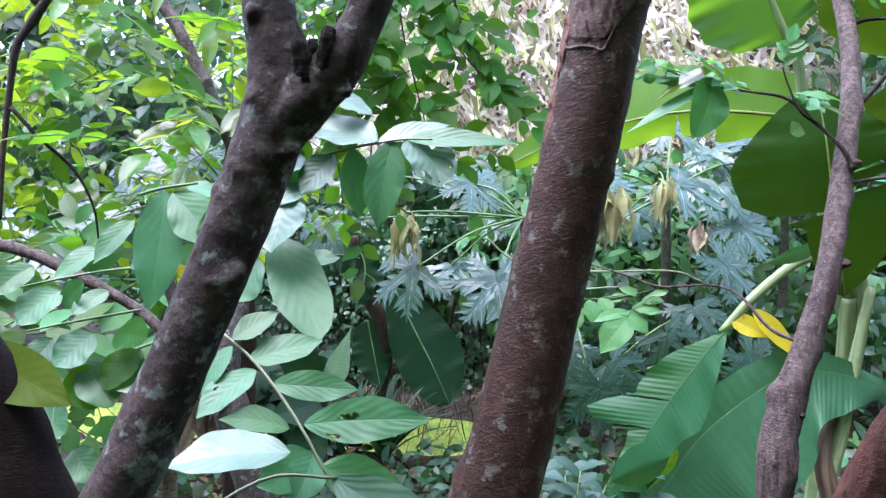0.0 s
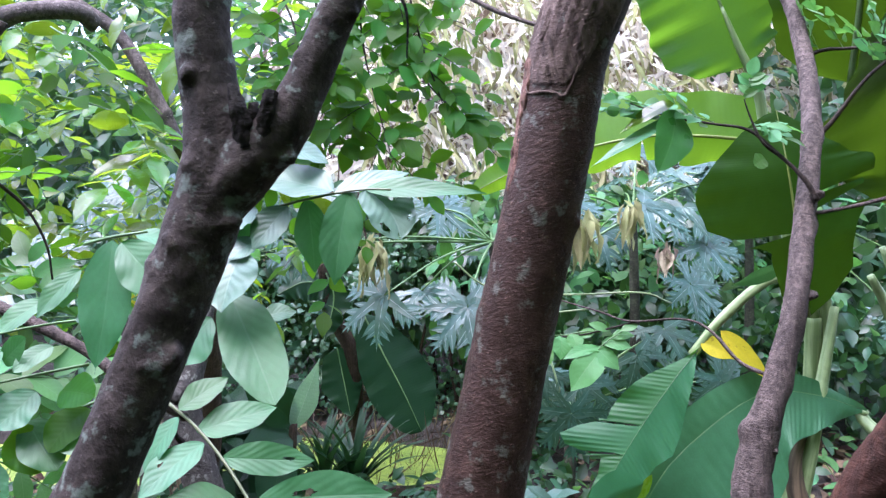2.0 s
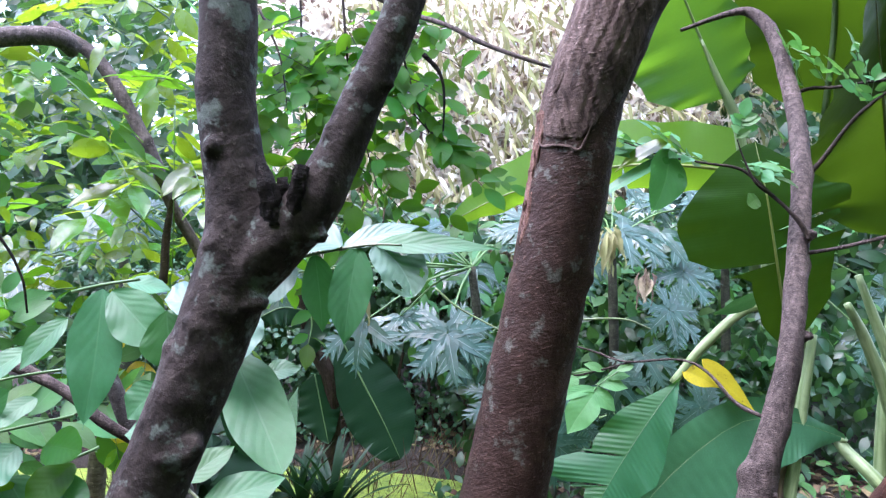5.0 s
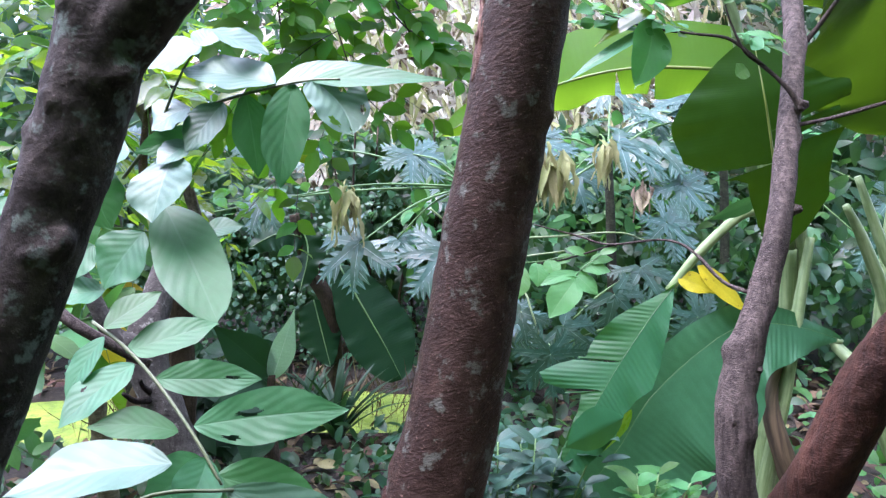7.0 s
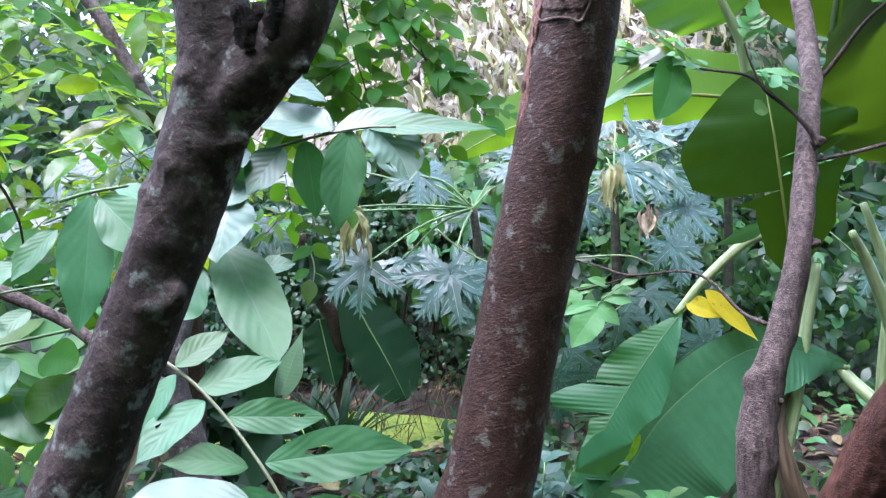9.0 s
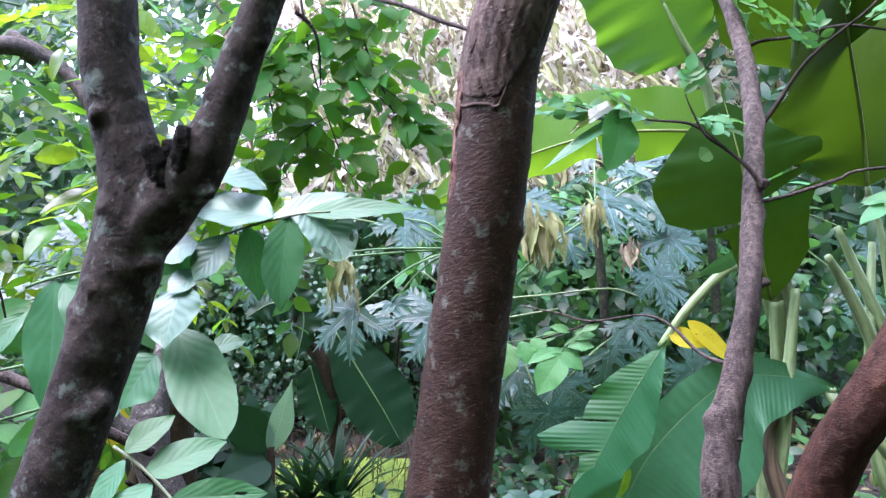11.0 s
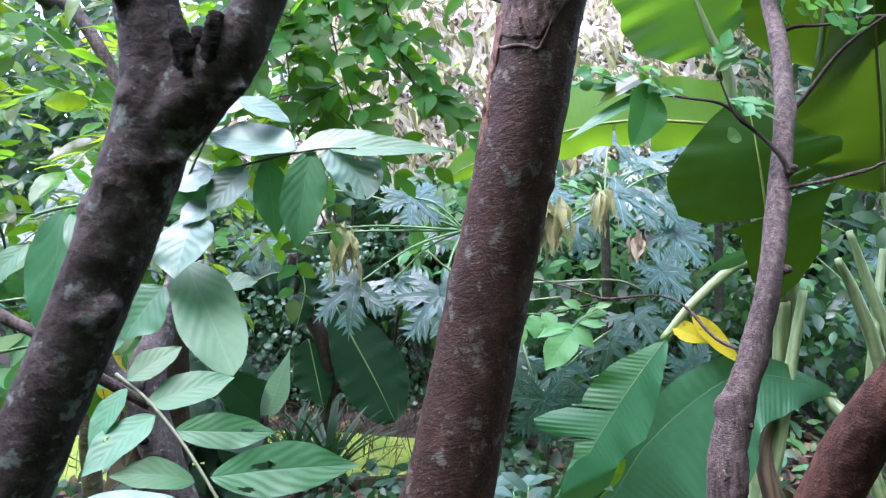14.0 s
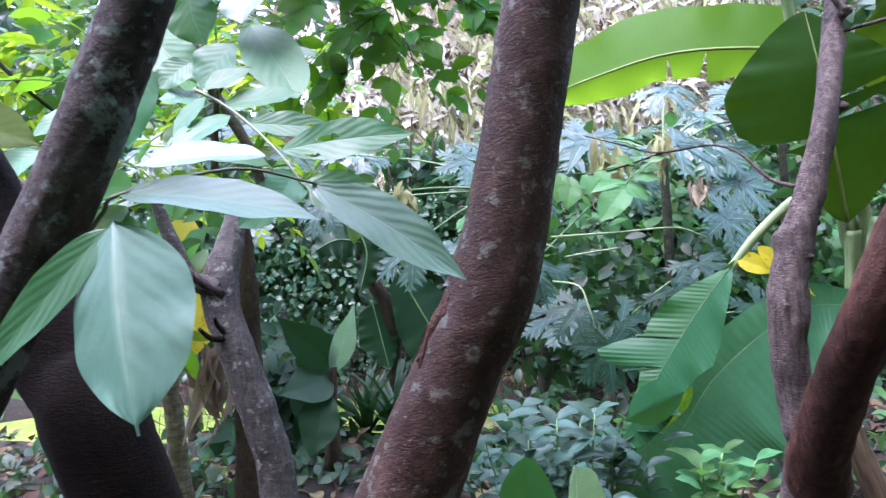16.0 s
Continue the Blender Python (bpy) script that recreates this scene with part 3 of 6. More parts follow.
def banana_leaf(parent, rib, left, right, normal, material, fold=(0.25, 0.25), tears=((), ()), gap=0.02, rows=40, seed=0,
                rib_radius=0.016, rib_mat=None, ruffle=0.02, label="", pointed=0.6, sweep=0.06, pleats=0):
    """A banana blade: two halves on a thick midrib, torn along the side veins, with a ruffled edge."""
    r = np.random.default_rng(seed)
    line = glide(rib, rows + 1)
    tan = unit(np.gradient(line, axis=0))
    s = np.linspace(0, 1, rows + 1)
    normal = np.asarray(normal, float)
    if normal.ndim == 1:
        normal = np.tile(normal, (2, 1))
    nrm = np.stack([np.interp(s, np.linspace(0, 1, len(normal)), normal[:, k]) for k in range(3)], 1)
    nrm = unit(nrm - tan * (nrm * tan).sum(1)[:, None])
    side = np.cross(tan, nrm)
    shape = np.minimum(1, (s / 0.10)) ** 0.5 * np.clip((1 - s) / 0.45, 0, 1) ** pointed
    cols = 8
    pieces = []
    for half, (reach, f, cuts) in enumerate(((left, fold[0], tears[0]), (right, fold[1], tears[1]))):
        sgn = -1 if half == 0 else 1
        reach = np.interp(s, np.linspace(0, 1, len(reach)), reach) if isinstance(reach, (tuple, list)) else np.full(rows + 1, float(reach))
        ph = r.uniform(0, 6.28, 3)
        marks = sorted({0, rows, *[int(c * rows) for c in cuts]})
        for a, b in zip(marks[:-1], marks[1:]):
            idx = np.arange(a, b + 1)
            u = np.linspace(0, 1, cols + 1)
            U, I = np.meshgrid(u, idx)
            S = s[I]
            hw = (reach * shape)[I]
            drop = r.normal(0, 0.05) if len(marks) > 2 else 0.0
            bend = f + drop
            wavy = ruffle * (np.sin(22 * S + ph[0]) + 0.7 * np.sin(47 * S + ph[1])) * U ** 2
            wavy = wavy + 0.0006 * np.sin(2 * np.pi * pleats * S + 0.8 * np.sin(17 * S + ph[2])) * np.minimum(1, 5 * U) * (1 + 0.5 * np.sin(31 * S + 3 * U))
            pinch = np.where(I == a, gap * (a > 0), 0) - np.where(I == b, gap * (b < rows), 0)
            pos = (line[I] + side[I] * (sgn * U * hw * np.cos(bend))[..., None] + nrm[I] * (-U * hw * np.sin(bend) + wavy)[..., None]
                   + tan[I] * (pinch * U + sweep * U * hw)[..., None])
            uv = np.stack([0.5 + sgn * 0.5 * U, S], -1)
            n = cols + 1
            faces = [[i * n + j, i * n + j + 1, (i + 1) * n + j + 1, (i + 1) * n + j] for i in range(len(idx) - 1) for j in range(cols)]
            pieces.append((pos.reshape(-1, 3), faces, uv.reshape(-1, 2)))
    ob = mesh_part("leaf_blade", *join(pieces), material, parent, label)
    mesh_part("midrib", *tube(line, [rib_radius, rib_radius * 0.7, rib_radius * 0.2], 20, 6), rib_mat or STEM_PALE, ob)
    return ob


def papaya_mesh(lobes=7, seed=0, droop=0.25):
    """A palmate leaf about one unit across: rays from its stalk's end, each cut again into pointed side lobes."""
    r = np.random.default_rng(seed)
    pieces = []

    def ray(at, a, length, width, lift, rows=6, shape="pointed"):
        way = np.array((math.sin(a), math.cos(a), 0.0))
        v, f, u = blade(at, np.asarray(at) + way * length, width, (0, 0, 1), shape, 0.16, 0.0, 0.03, rows, 2, seed=int(r.integers(1000)))
        pieces.append((v + np.array((0, 0, lift)), f, u))

    for k in range(lobes):
        a = radians((-145 + 290 * k / (lobes - 1)) * (0.74 if lobes == 5 else 1.0)) + r.normal(0, 0.05)
        length = 0.54 * (0.60 + 0.40 * math.cos(a / 2.1)) * r.uniform(0.92, 1.06)
        way = np.array((math.sin(a), math.cos(a), 0.0))
        ray((0, 0, 0), a, length, 0.20 * length, 0.0, 10)
        ray((0, 0, 0), a, length * 0.52, 0.30 * length, -0.003)
        for f, ln in ((0.30, 0.40), (0.47, 0.40), (0.63, 0.29), (0.78, 0.18)):
            for sgn in (-1, 1):
                side = ln * length * r.uniform(0.8, 1.15)
                if f < 0.4 and r.random() < 0.35:
                    continue
                ray(way * length * (f + r.normal(0, 0.015)), a + sgn * radians(r.uniform(38, 52)), side, 0.36 * side, -0.0015 * (1 + sgn), 5)
    v, f, u = join(pieces)
    d = np.hypot(v[:, 0], v[:, 1])
    v[:, 2] += -droop * d ** 2 * 1.6 + 0.02 * np.sin(7 * v[:, 0] + seed) * d
    return v, f, u


def turned(v, centre, normal, way, size):
    """A flat shape's corners set at centre, facing normal, its own y along way."""
    z = unit(normal)
    y = unit(np.asarray(way, float) - z * (np.asarray(way, float) @ z))
    x = np.cross(y, z)
    return np.asarray(centre) + size * (v[:, :1] * x + v[:, 1:2] * y + v[:, 2:] * z)


# ---- ground and pond ----
def ground_height(x, y):
    return 0.05 * np.sin(x * 1.3 + 0.4) * np.cos(y * 0.9) + 0.03 * np.sin(x * 3.1 + y * 2.3) - 0.02


def sheet(name, xs, ys, height, material, label, category):
    X, Y = np.meshgrid(xs, ys, indexing="ij")
    Z = height(X, Y)
    n = len(ys)
    faces = [[i * n + j, (i + 1) * n + j, (i + 1) * n + j + 1, i * n + j + 1] for i in range(len(xs) - 1) for j in range(n - 1)]
    v = np.stack([X, Y, Z], -1).reshape(-1, 3)
    ob = mesh_part(name, v, faces, v[:, :2], material)
    return tagged(ob, label, category, kind="structure")


POND = (-1.45, 5.22, 2.2, 0.66)


def bank(x, y):
    """Ground that dips under the pond and rises to a low bank in front of it."""
    d = np.sqrt(((x - POND[0]) / POND[2]) ** 2 + ((y - POND[1]) / POND[3]) ** 2)
    far = np.clip((np.hypot(x, y) - 12) / 20, 0, 1)
    dip = -0.22 * np.clip((1.05 - d) / 0.15, 0, 1)
    return ground_height(x, y) * (1 - far) + dip * (1 - far) + 0.05 * np.exp(-((d - 1.2) / 0.15) ** 2)


near = np.concatenate([-np.geomspace(400, 8, 14), np.linspace(-7.6, 7.6, 110), np.geomspace(8, 400, 14)])
sheet("ground", near, near + 3.0, bank, EARTH, "dark damp earth strewn with dead leaves", "ground")
a = np.linspace(0, 2 * np.pi, 49)[:-1]
rim = np.stack([POND[0] + POND[2] * 1.06 * np.cos(a), POND[1] + POND[3] * 1.06 * np.sin(a), np.full(48, -0.07)], 1)
pond = mesh_part("water_pond", np.vstack([rim, [[POND[0], POND[1], -0.07]]]), [[i, (i + 1) % 48, 48] for i in range(48)], np.vstack([rim, rim[:1]])[:, :2], WEED)
tagged(pond, "still pond covered with bright yellow-green duckweed", "pond", kind="structure")

# fallen leaves, and bits of twig
n = 5200
xy = np.stack([rng.uniform(-3.2, 4.0, n), rng.uniform(0.9, 7.5, n)], 1)
d = np.sqrt(((xy[:, 0] - POND[0]) / POND[2]) ** 2 + ((xy[:, 1] - POND[1]) / POND[3]) ** 2)
xy = xy[d > 1.08]
n = len(xy)
z = bank(xy[:, 0], xy[:, 1]) + rng.uniform(0.005, 0.04, n)
ways = np.stack([rng.normal(0, 1, n), rng.normal(0, 1, n), rng.normal(0, 0.25, n)], 1)
ups = np.stack([rng.normal(0, 0.35, n), rng.normal(0, 0.35, n), np.ones(n)], 1)
litter = mesh_part("leaf_litter", *swarm(np.column_stack([xy, z]), ways, ups, rng.uniform(0.05, 0.17, n), 0.42, "pointed", 0.35, 0.10, 5, 2), LITTER)
tagged(litter, "brown dead leaves lying thick on the earth", "leaf litter", kind="stuff")

# ---- the trees in front ----
tree = thing("forked_tree", (-0.62, 0.52, 0.0), "slender forked tree with dark lichen-spotted bark and a pruned stub", "tree")
stem = [(-0.62, 0.52, -0.05), (-0.50, 0.50, 0.55), (-0.38, 0.485, 0.95), (-0.187, 0.475, 1.324), (-0.158, 0.475, 1.387), (-0.135, 0.478, 1.443), (-0.117, 0.48, 1.490), (-0.104, 0.48, 1.525), (-0.094, 0.48, 1.555), (-0.087, 0.479, 1.583), (-0.087, 0.479, 1.606), (-0.092, 0.48, 1.632), (-0.096, 0.48, 1.665), (-0.097, 0.482, 1.725), (-0.115, 0.49, 1.95), (-0.16, 0.52, 2.6)]
FORKED = [0.034, 0.028, 0.022, 0.0195, 0.019, 0.0180, 0.0184, 0.0190, 0.0196, 0.0190, 0.0172, 0.0156, 0.0150, 0.0148, 0.014, 0.011]
fork = [tube(stem, FORKED, 260, 24, 0.022, bumps=((0.43, 1.4, 0.002, 0.010, 0.45), (0.53, 2.6, 0.002, 0.012, 0.6), (0.47, 0.6, 0.002, 0.009, 0.4)), seed=3),
        tube([(-0.095, 0.479, 1.553), (-0.074, 0.474, 1.580), (-0.057, 0.471, 1.598), (-0.047, 0.47, 1.610), (-0.037, 0.47, 1.630), (-0.026, 0.47, 1.658), (-0.013, 0.47, 1.688), (-0.002, 0.47, 1.72), (0.05, 0.48, 1.90), (0.13, 0.54, 2.6)],
             [0.015, 0.0172, 0.0160, 0.0140, 0.0118, 0.0110, 0.0105, 0.0102, 0.0098, 0.0085], 120, 20, 0.025, seed=5),
        tube([(-0.082, 0.478, 1.570), (-0.070, 0.475, 1.594), (-0.065, 0.475, 1.611)], [0.016, 0.0135, 0.0115], 20, 14, 0.06, seed=9)]
for line, rad in (([(-0.036, 0.467, 1.640), (-0.044, 0.464, 1.642)], [0.0062, 0.0040]), ([(-0.020, 0.468, 1.664), (-0.010, 0.464, 1.668)], [0.0055, 0.0032]),
                  ([(-0.052, 0.466, 1.592), (-0.041, 0.461, 1.588)], [0.008, 0.003]), ([(-0.079, 0.468, 1.557), (-0.070, 0.464, 1.554)], [0.008, 0.003]),
                  ([(-0.098, 0.467, 1.632), (-0.102, 0.464, 1.633)], [0.006, 0.0045]), ([(-0.095, 0.468, 1.585), (-0.099, 0.463, 1.587)], [0.008, 0.005]),
                  ([(-0.104, 0.466, 1.545), (-0.103, 0.461, 1.547)], [0.008, 0.004])):
    fork.append(tube(line, rad, 8, 10, 0.15, seed=len(fork)))
fork.append(tube([(-0.124, 0.474, 1.472), (-0.111, 0.468, 1.481), (-0.1025, 0.466, 1.486), (-0.100, 0.466, 1.4875)], [0.0125, 0.0088, 0.0058, 0.0032], 16, 14, 0.12, seed=8))
trunk = mesh_part("trunk", *join(fork), BARK_LICHEN, tree)
skin = trunk.modifiers.new("one_skin", "REMESH")
skin.mode, skin.voxel_size, skin.use_smooth_shade = "VOXEL", 0.0017, True
ease = trunk.modifiers.new("ease", "SMOOTH")
ease.factor, ease.iterations = 0.5, 5
mesh_part("pruned_stub", *tube([(-0.059, 0.464, 1.594), (-0.0565, 0.458, 1.608), (-0.0545, 0.457, 1.617), (-0.054, 0.458, 1.623)], [0.0055, 0.0046, 0.0042, 0.0034], 22, 12, 0.16, seed=6), BARK_STUB, tree, "blackened pruned stub")
mesh_part("pruned_stub", *tube([(-0.066, 0.463, 1.596), (-0.069, 0.459, 1.608), (-0.072, 0.460, 1.619), (-0.075, 0.463, 1.627)], [0.006, 0.0050, 0.0038, 0.002], 22, 12, 0.2, seed=16), BARK_STUB, tree, "blackened torn bark in the fork")
mesh_part("pruned_stub", *tube([(-0.061, 0.468, 1.603), (-0.063, 0.464, 1.612), (-0.064, 0.463, 1.618)], [0.006, 0.0042, 0.002], 14, 10, 0.2, seed=26), BARK_STUB, tree, "blackened pruned stub")

mesh_part("twig", *tube([(0.005, 0.466, 1.683), (0.013, 0.466, 1.675), (0.016, 0.466, 1.664), (0.016, 0.466, 1.644)], [0.0014, 0.0009, 0.0007, 0.0005], 14, 6, 0.1, seed=18), BARK_STUB, tree)

tree = thing("leaning_tree", (-0.10, 0.76, 0.0), "leaning red-brown trunk with ringed scarred bark and a second stem", "tree")
stem = [(-0.10, 0.78, -0.05), (-0.10, 0.77, 0.5), (-0.085, 0.765, 0.85), (-0.0, 0.76, 1.075), (0.04, 0.758, 1.168), (0.077, 0.757, 1.249), (0.109, 0.757, 1.404), (0.13, 0.75, 1.517), (0.149, 0.74, 1.625), (0.164, 0.735, 1.726), (0.188, 0.73, 1.795), (0.235, 0.72, 1.95), (0.30, 0.70, 2.5)]
LEAN_STEM, LEAN_RADII = stem, [0.058, 0.054, 0.050, 0.0460, 0.0410, 0.0415, 0.0382, 0.0362, 0.0357, 0.036, 0.037, 0.036, 0.032]
mesh_part("trunk", *tube(stem, LEAN_RADII, 190, 24, 0.018,
                         bumps=((0.625, 3.0, 0.004, 0.006, 0.3), (0.55, 0.6, 0.003, 0.012, 0.4), (0.42, 0.2, 0.004, 0.02, 0.4)), seed=11), BARK_MAIN, tree)
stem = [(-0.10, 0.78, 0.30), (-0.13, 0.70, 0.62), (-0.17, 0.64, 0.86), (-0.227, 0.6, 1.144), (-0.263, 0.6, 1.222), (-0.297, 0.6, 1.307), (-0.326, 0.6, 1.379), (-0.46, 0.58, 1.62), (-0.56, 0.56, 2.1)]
mesh_part("second_stem", *tube(stem, [0.045, 0.042, 0.040, 0.037, 0.032, 0.025, 0.022, 0.021, 0.020], 110, 18, 0.025, seed=12), BARK_RED_SHADED, tree)
# the scar: a ridged plate of old bark, and torn strips beside and below it
mesh_part("scarred_bark", *stem_patch(LEAN_STEM, LEAN_RADII, (0.702, 0.93), (-0.1, 2.75), 0.0011, 0.00045, 5, 110, 60, 0.02, (0.718, 0.716, 0.713, 0.710, 0.708, 0.710, 0.726, 0.752, 0.770)), BARK_SCAR, tree, "rough ridged grey scar")
mesh_part("peeled_strip", *stem_patch(LEAN_STEM, LEAN_RADII, (0.625, 0.735), (-0.15, 0.62), 0.0010, 0.0005, 6, 50, 12, 0.3), BARK_PINK, tree, "pinkish strip where bark has peeled")
mesh_part("peeled_strip", *stem_patch(LEAN_STEM, LEAN_RADII, (0.315, 0.40), (0.0, 0.75), 0.0018, 0.0009, 7, 40, 14, 0.4), BARK_PEEL, tree, "torn reddish bark")
def stem_ridge(name, ways, radii, material, parent, seed):
    """A raised thread of bark that follows the stem through (share, turn) places."""
    spots = [on_stem(LEAN_STEM, LEAN_RADII, share, turn) for share, turn in ways]
    mesh_part(name, *tube([at + out * 0.0001 for at, out, _ in spots], radii, 8 * len(ways), 7, 0.28, seed=seed), material, parent)


# the rolled lower lip of the scar and the long ridges that run up from it
stem_ridge("bark_lip", [(0.719, 0.25), (0.7145, 0.7), (0.710, 1.15), (0.709, 1.5), (0.715, 1.80), (0.728, 2.0), (0.748, 2.12)], [0.0006, 0.0012, 0.0014, 0.0016, 0.0014, 0.0010, 0.0004], BARK_SCAR, tree, 51)
stem_ridge("bark_lip", [(0.722, 0.75), (0.7185, 1.05), (0.720, 1.32), (0.733, 1.52), (0.76, 1.56), (0.79, 1.50)], [0.0004, 0.0009, 0.0011, 0.0010, 0.0008, 0.0004], BARK_SCAR, tree, 52)
stem_ridge("bark_lip", [(0.745, 0.2), (0.743, 0.6), (0.752, 0.9), (0.775, 1.0), (0.80, 0.95)], [0.0005, 0.0012, 0.0013, 0.0011, 0.0005], BARK_SCAR, tree, 53)
for k in range(38):
    share, turn = rng.uniform(0.715, 0.89), 1.2 + rng.uniform(-1.25, 1.15)
    rise, veer = rng.uniform(0.010, 0.034), rng.normal(0, 0.10)
    thick = rng.uniform(0.0007, 0.0014)
    stem_ridge("bark_ridge", [(share, turn), (share + rise * 0.35, turn + veer * 0.6 + rng.normal(0, 0.04)), (share + rise * 0.7, turn + veer), (share + rise, turn + veer * 0.8)], [0.0003, thick, thick * 0.8, 0.0003], BARK_SCAR, tree, k)
for k in range(9):
    lo, out, along = on_stem(LEAN_STEM, LEAN_RADII, 0.635 + rng.uniform(0, 0.09), 0.45 + rng.uniform(-0.2, 0.25))
    mesh_part("bark_strip", *tube([lo - out * 0.001, lo + along * 0.010 + out * 0.001, lo + along * 0.022 - out * 0.001], [0.0006, 0.0020, 0.0006], 7, 6, 0.3, seed=40 + k), BARK_PINK, tree)

tree = thing("twin_stem_tree", (0.52, 1.12, 0.0), "tree with a grey twiggy stem and a red-brown peeling stem", "tree")
base = [(0.50, 1.12, -0.05), (0.50, 1.12, 0.45), (0.563, 1.11, 0.904)]
stem = [*base, (0.557, 1.13, 1.0), (0.542, 1.13, 1.086), (0.54, 1.13, 1.179), (0.556, 1.14, 1.249), (0.585, 1.15, 1.336), (0.629, 1.18, 1.45), (0.680, 1.25, 1.578), (0.739, 1.335, 1.733), (0.787, 1.43, 1.859), (0.812, 1.51, 1.973), (0.816, 1.575, 2.086), (0.787, 1.61, 2.143), (0.736, 1.62, 2.142), (0.634, 1.63, 2.104)]
mesh_part("trunk", *tube(stem, [0.055, 0.048, 0.042, 0.029, 0.026, 0.028, 0.0265, 0.0205, 0.0185, 0.0170, 0.0172, 0.0172, 0.0165, 0.0155, 0.012, 0.0065, 0.004], 190, 20, 0.045,
                         bumps=((0.385, 0.2, 0.012, 0.011, 0.5), (0.565, 3.0, 0.006, 0.007, 0.4), (0.635, 3.0, 0.006, 0.008, 0.45), (0.30, 2.5, 0.006, 0.02, 0.6), (0.50, 1.2, 0.003, 0.008, 0.5), (0.72, 0.4, 0.004, 0.006, 0.5), (0.44, 2.6, 0.004, 0.008, 0.5)), seed=21), BARK_GREY, tree)
for foot, tip, thick in (((0.652, 1.19, 1.468), (0.669, 1.186, 1.473), 0.008), ((0.540, 1.12, 1.172), (0.521, 1.108, 1.168), 0.013), ((0.694, 1.25, 1.633), (0.712, 1.246, 1.638), 0.008),
                         ((0.587, 1.14, 1.300), (0.572, 1.124, 1.303), 0.006), ((0.556, 1.13, 1.245), (0.573, 1.116, 1.242), 0.006), ((0.630, 1.17, 1.430), (0.618, 1.156, 1.433), 0.006)):
    mesh_part("knob", *tube([foot, (np.array(foot) + np.array(tip)) / 2, tip], [thick * 1.3, thick, thick * 0.55], 10, 12, 0.2, seed=int(tip[2] * 1000)), BARK_GREY, tree)
stem = [(0.56, 1.09, 0.912), (0.541, 1.05, 0.974), (0.524, 0.96, 1.09), (0.513, 0.88, 1.185), (0.539, 0.84, 1.3), (0.568, 0.8, 1.382), (0.598, 0.785, 1.443), (0.607, 0.785, 1.503), (0.617, 0.785, 1.63), (0.638, 0.785, 1.75), (0.65, 0.79, 2.0), (0.68, 0.80, 2.5)]
PEEL_RADII = [0.044, 0.040, 0.034, 0.031, 0.030, 0.029, 0.030, 0.0275, 0.027, 0.0235, 0.022, 0.018]
mesh_part("peeled_strip", *stem_patch(stem, PEEL_RADII, (0.575, 0.86), (0.35, 1.25), 0.0010, 0.0006, 8, 90, 26, 0.35), BARK_STRIP, tree, "paler strip where bark has peeled")
fork = [tube(stem, PEEL_RADII, 160, 22, 0.03, seed=22),
        tube([(0.570, 0.790, 1.400), (0.612, 0.785, 1.440), (0.662, 0.785, 1.475), (0.744, 0.79, 1.529), (0.911, 0.8, 1.654)], [0.020, 0.0245, 0.022, 0.020, 0.016], 60, 20, 0.03, seed=23)]
fork = mesh_part("second_stem", *join(fork), BARK_PEEL, tree)
skin = fork.modifiers.new("one_skin", "REMESH")
skin.mode, skin.voxel_size, skin.use_smooth_shade = "VOXEL", 0.0024, True
ease = fork.modifiers.new("ease", "SMOOTH")
ease.factor, ease.iterations = 0.5, 6

tree = thing("grey_tree", (-0.36, 1.78, 0.0), "young grey spotted trunk with short dead stubs", "tree")
stem = [(-0.36, 1.78, -0.05), (-0.382, 1.76, 0.673), (-0.406, 1.75, 0.827), (-0.45, 1.74, 0.993), (-0.488, 1.74, 1.114), (-0.498, 1.75, 1.194), (-0.479, 1.78, 1.286), (-0.465, 1.8, 1.367), (-0.456, 1.82, 1.437)]
mesh_part("trunk", *tube(stem, [0.050, 0.046, 0.044, 0.043, 0.043, 0.045, 0.032, 0.022, 0.010], 90, 16, 0.03, bumps=((0.30, 3.0, 0.010, 0.012, 0.4),), seed=31), BARK_SPOT, tree)
mesh_part("branch", *tube([(-0.496, 1.72, 1.183), (-0.547, 1.7, 1.208), (-0.585, 1.68, 1.305), (-0.614, 1.66, 1.417)], [0.026, 0.020, 0.016, 0.012], 24, 10, 0.04, seed=32), BARK_SPOT, tree)
mesh_part("dead_stub", *tube([(-0.478, 1.71, 1.065), (-0.501, 1.67, 1.075), (-0.515, 1.64, 1.1)], [0.010, 0.007, 0.004], 10, 8, 0.1, seed=33), BARK_STUB, tree)
mesh_part("dead_stub", *tube([(-0.477, 1.71, 1.078), (-0.488, 1.68, 1.103), (-0.486, 1.66, 1.122)], [0.008, 0.006, 0.004], 10, 8, 0.1, seed=34), BARK_STUB, tree)


# ---- leafy sprays close to the lens ----
def leaf(parent, base, tip, width, normal=(0, -1, 0.45), mat=None, kind="ovate", fold=0.14, bow=0.025, holes=(), label=""):
    return mesh_part("leaf", *blade(base, tip, width, normal, kind, fold, bow, 0.02, 70 if holes else 22, 44 if holes else 12, seed=int(abs(base[0]) * 5000 + abs(tip[2]) * 3000), holes=holes), mat or LEAF_WAXY, parent, label)


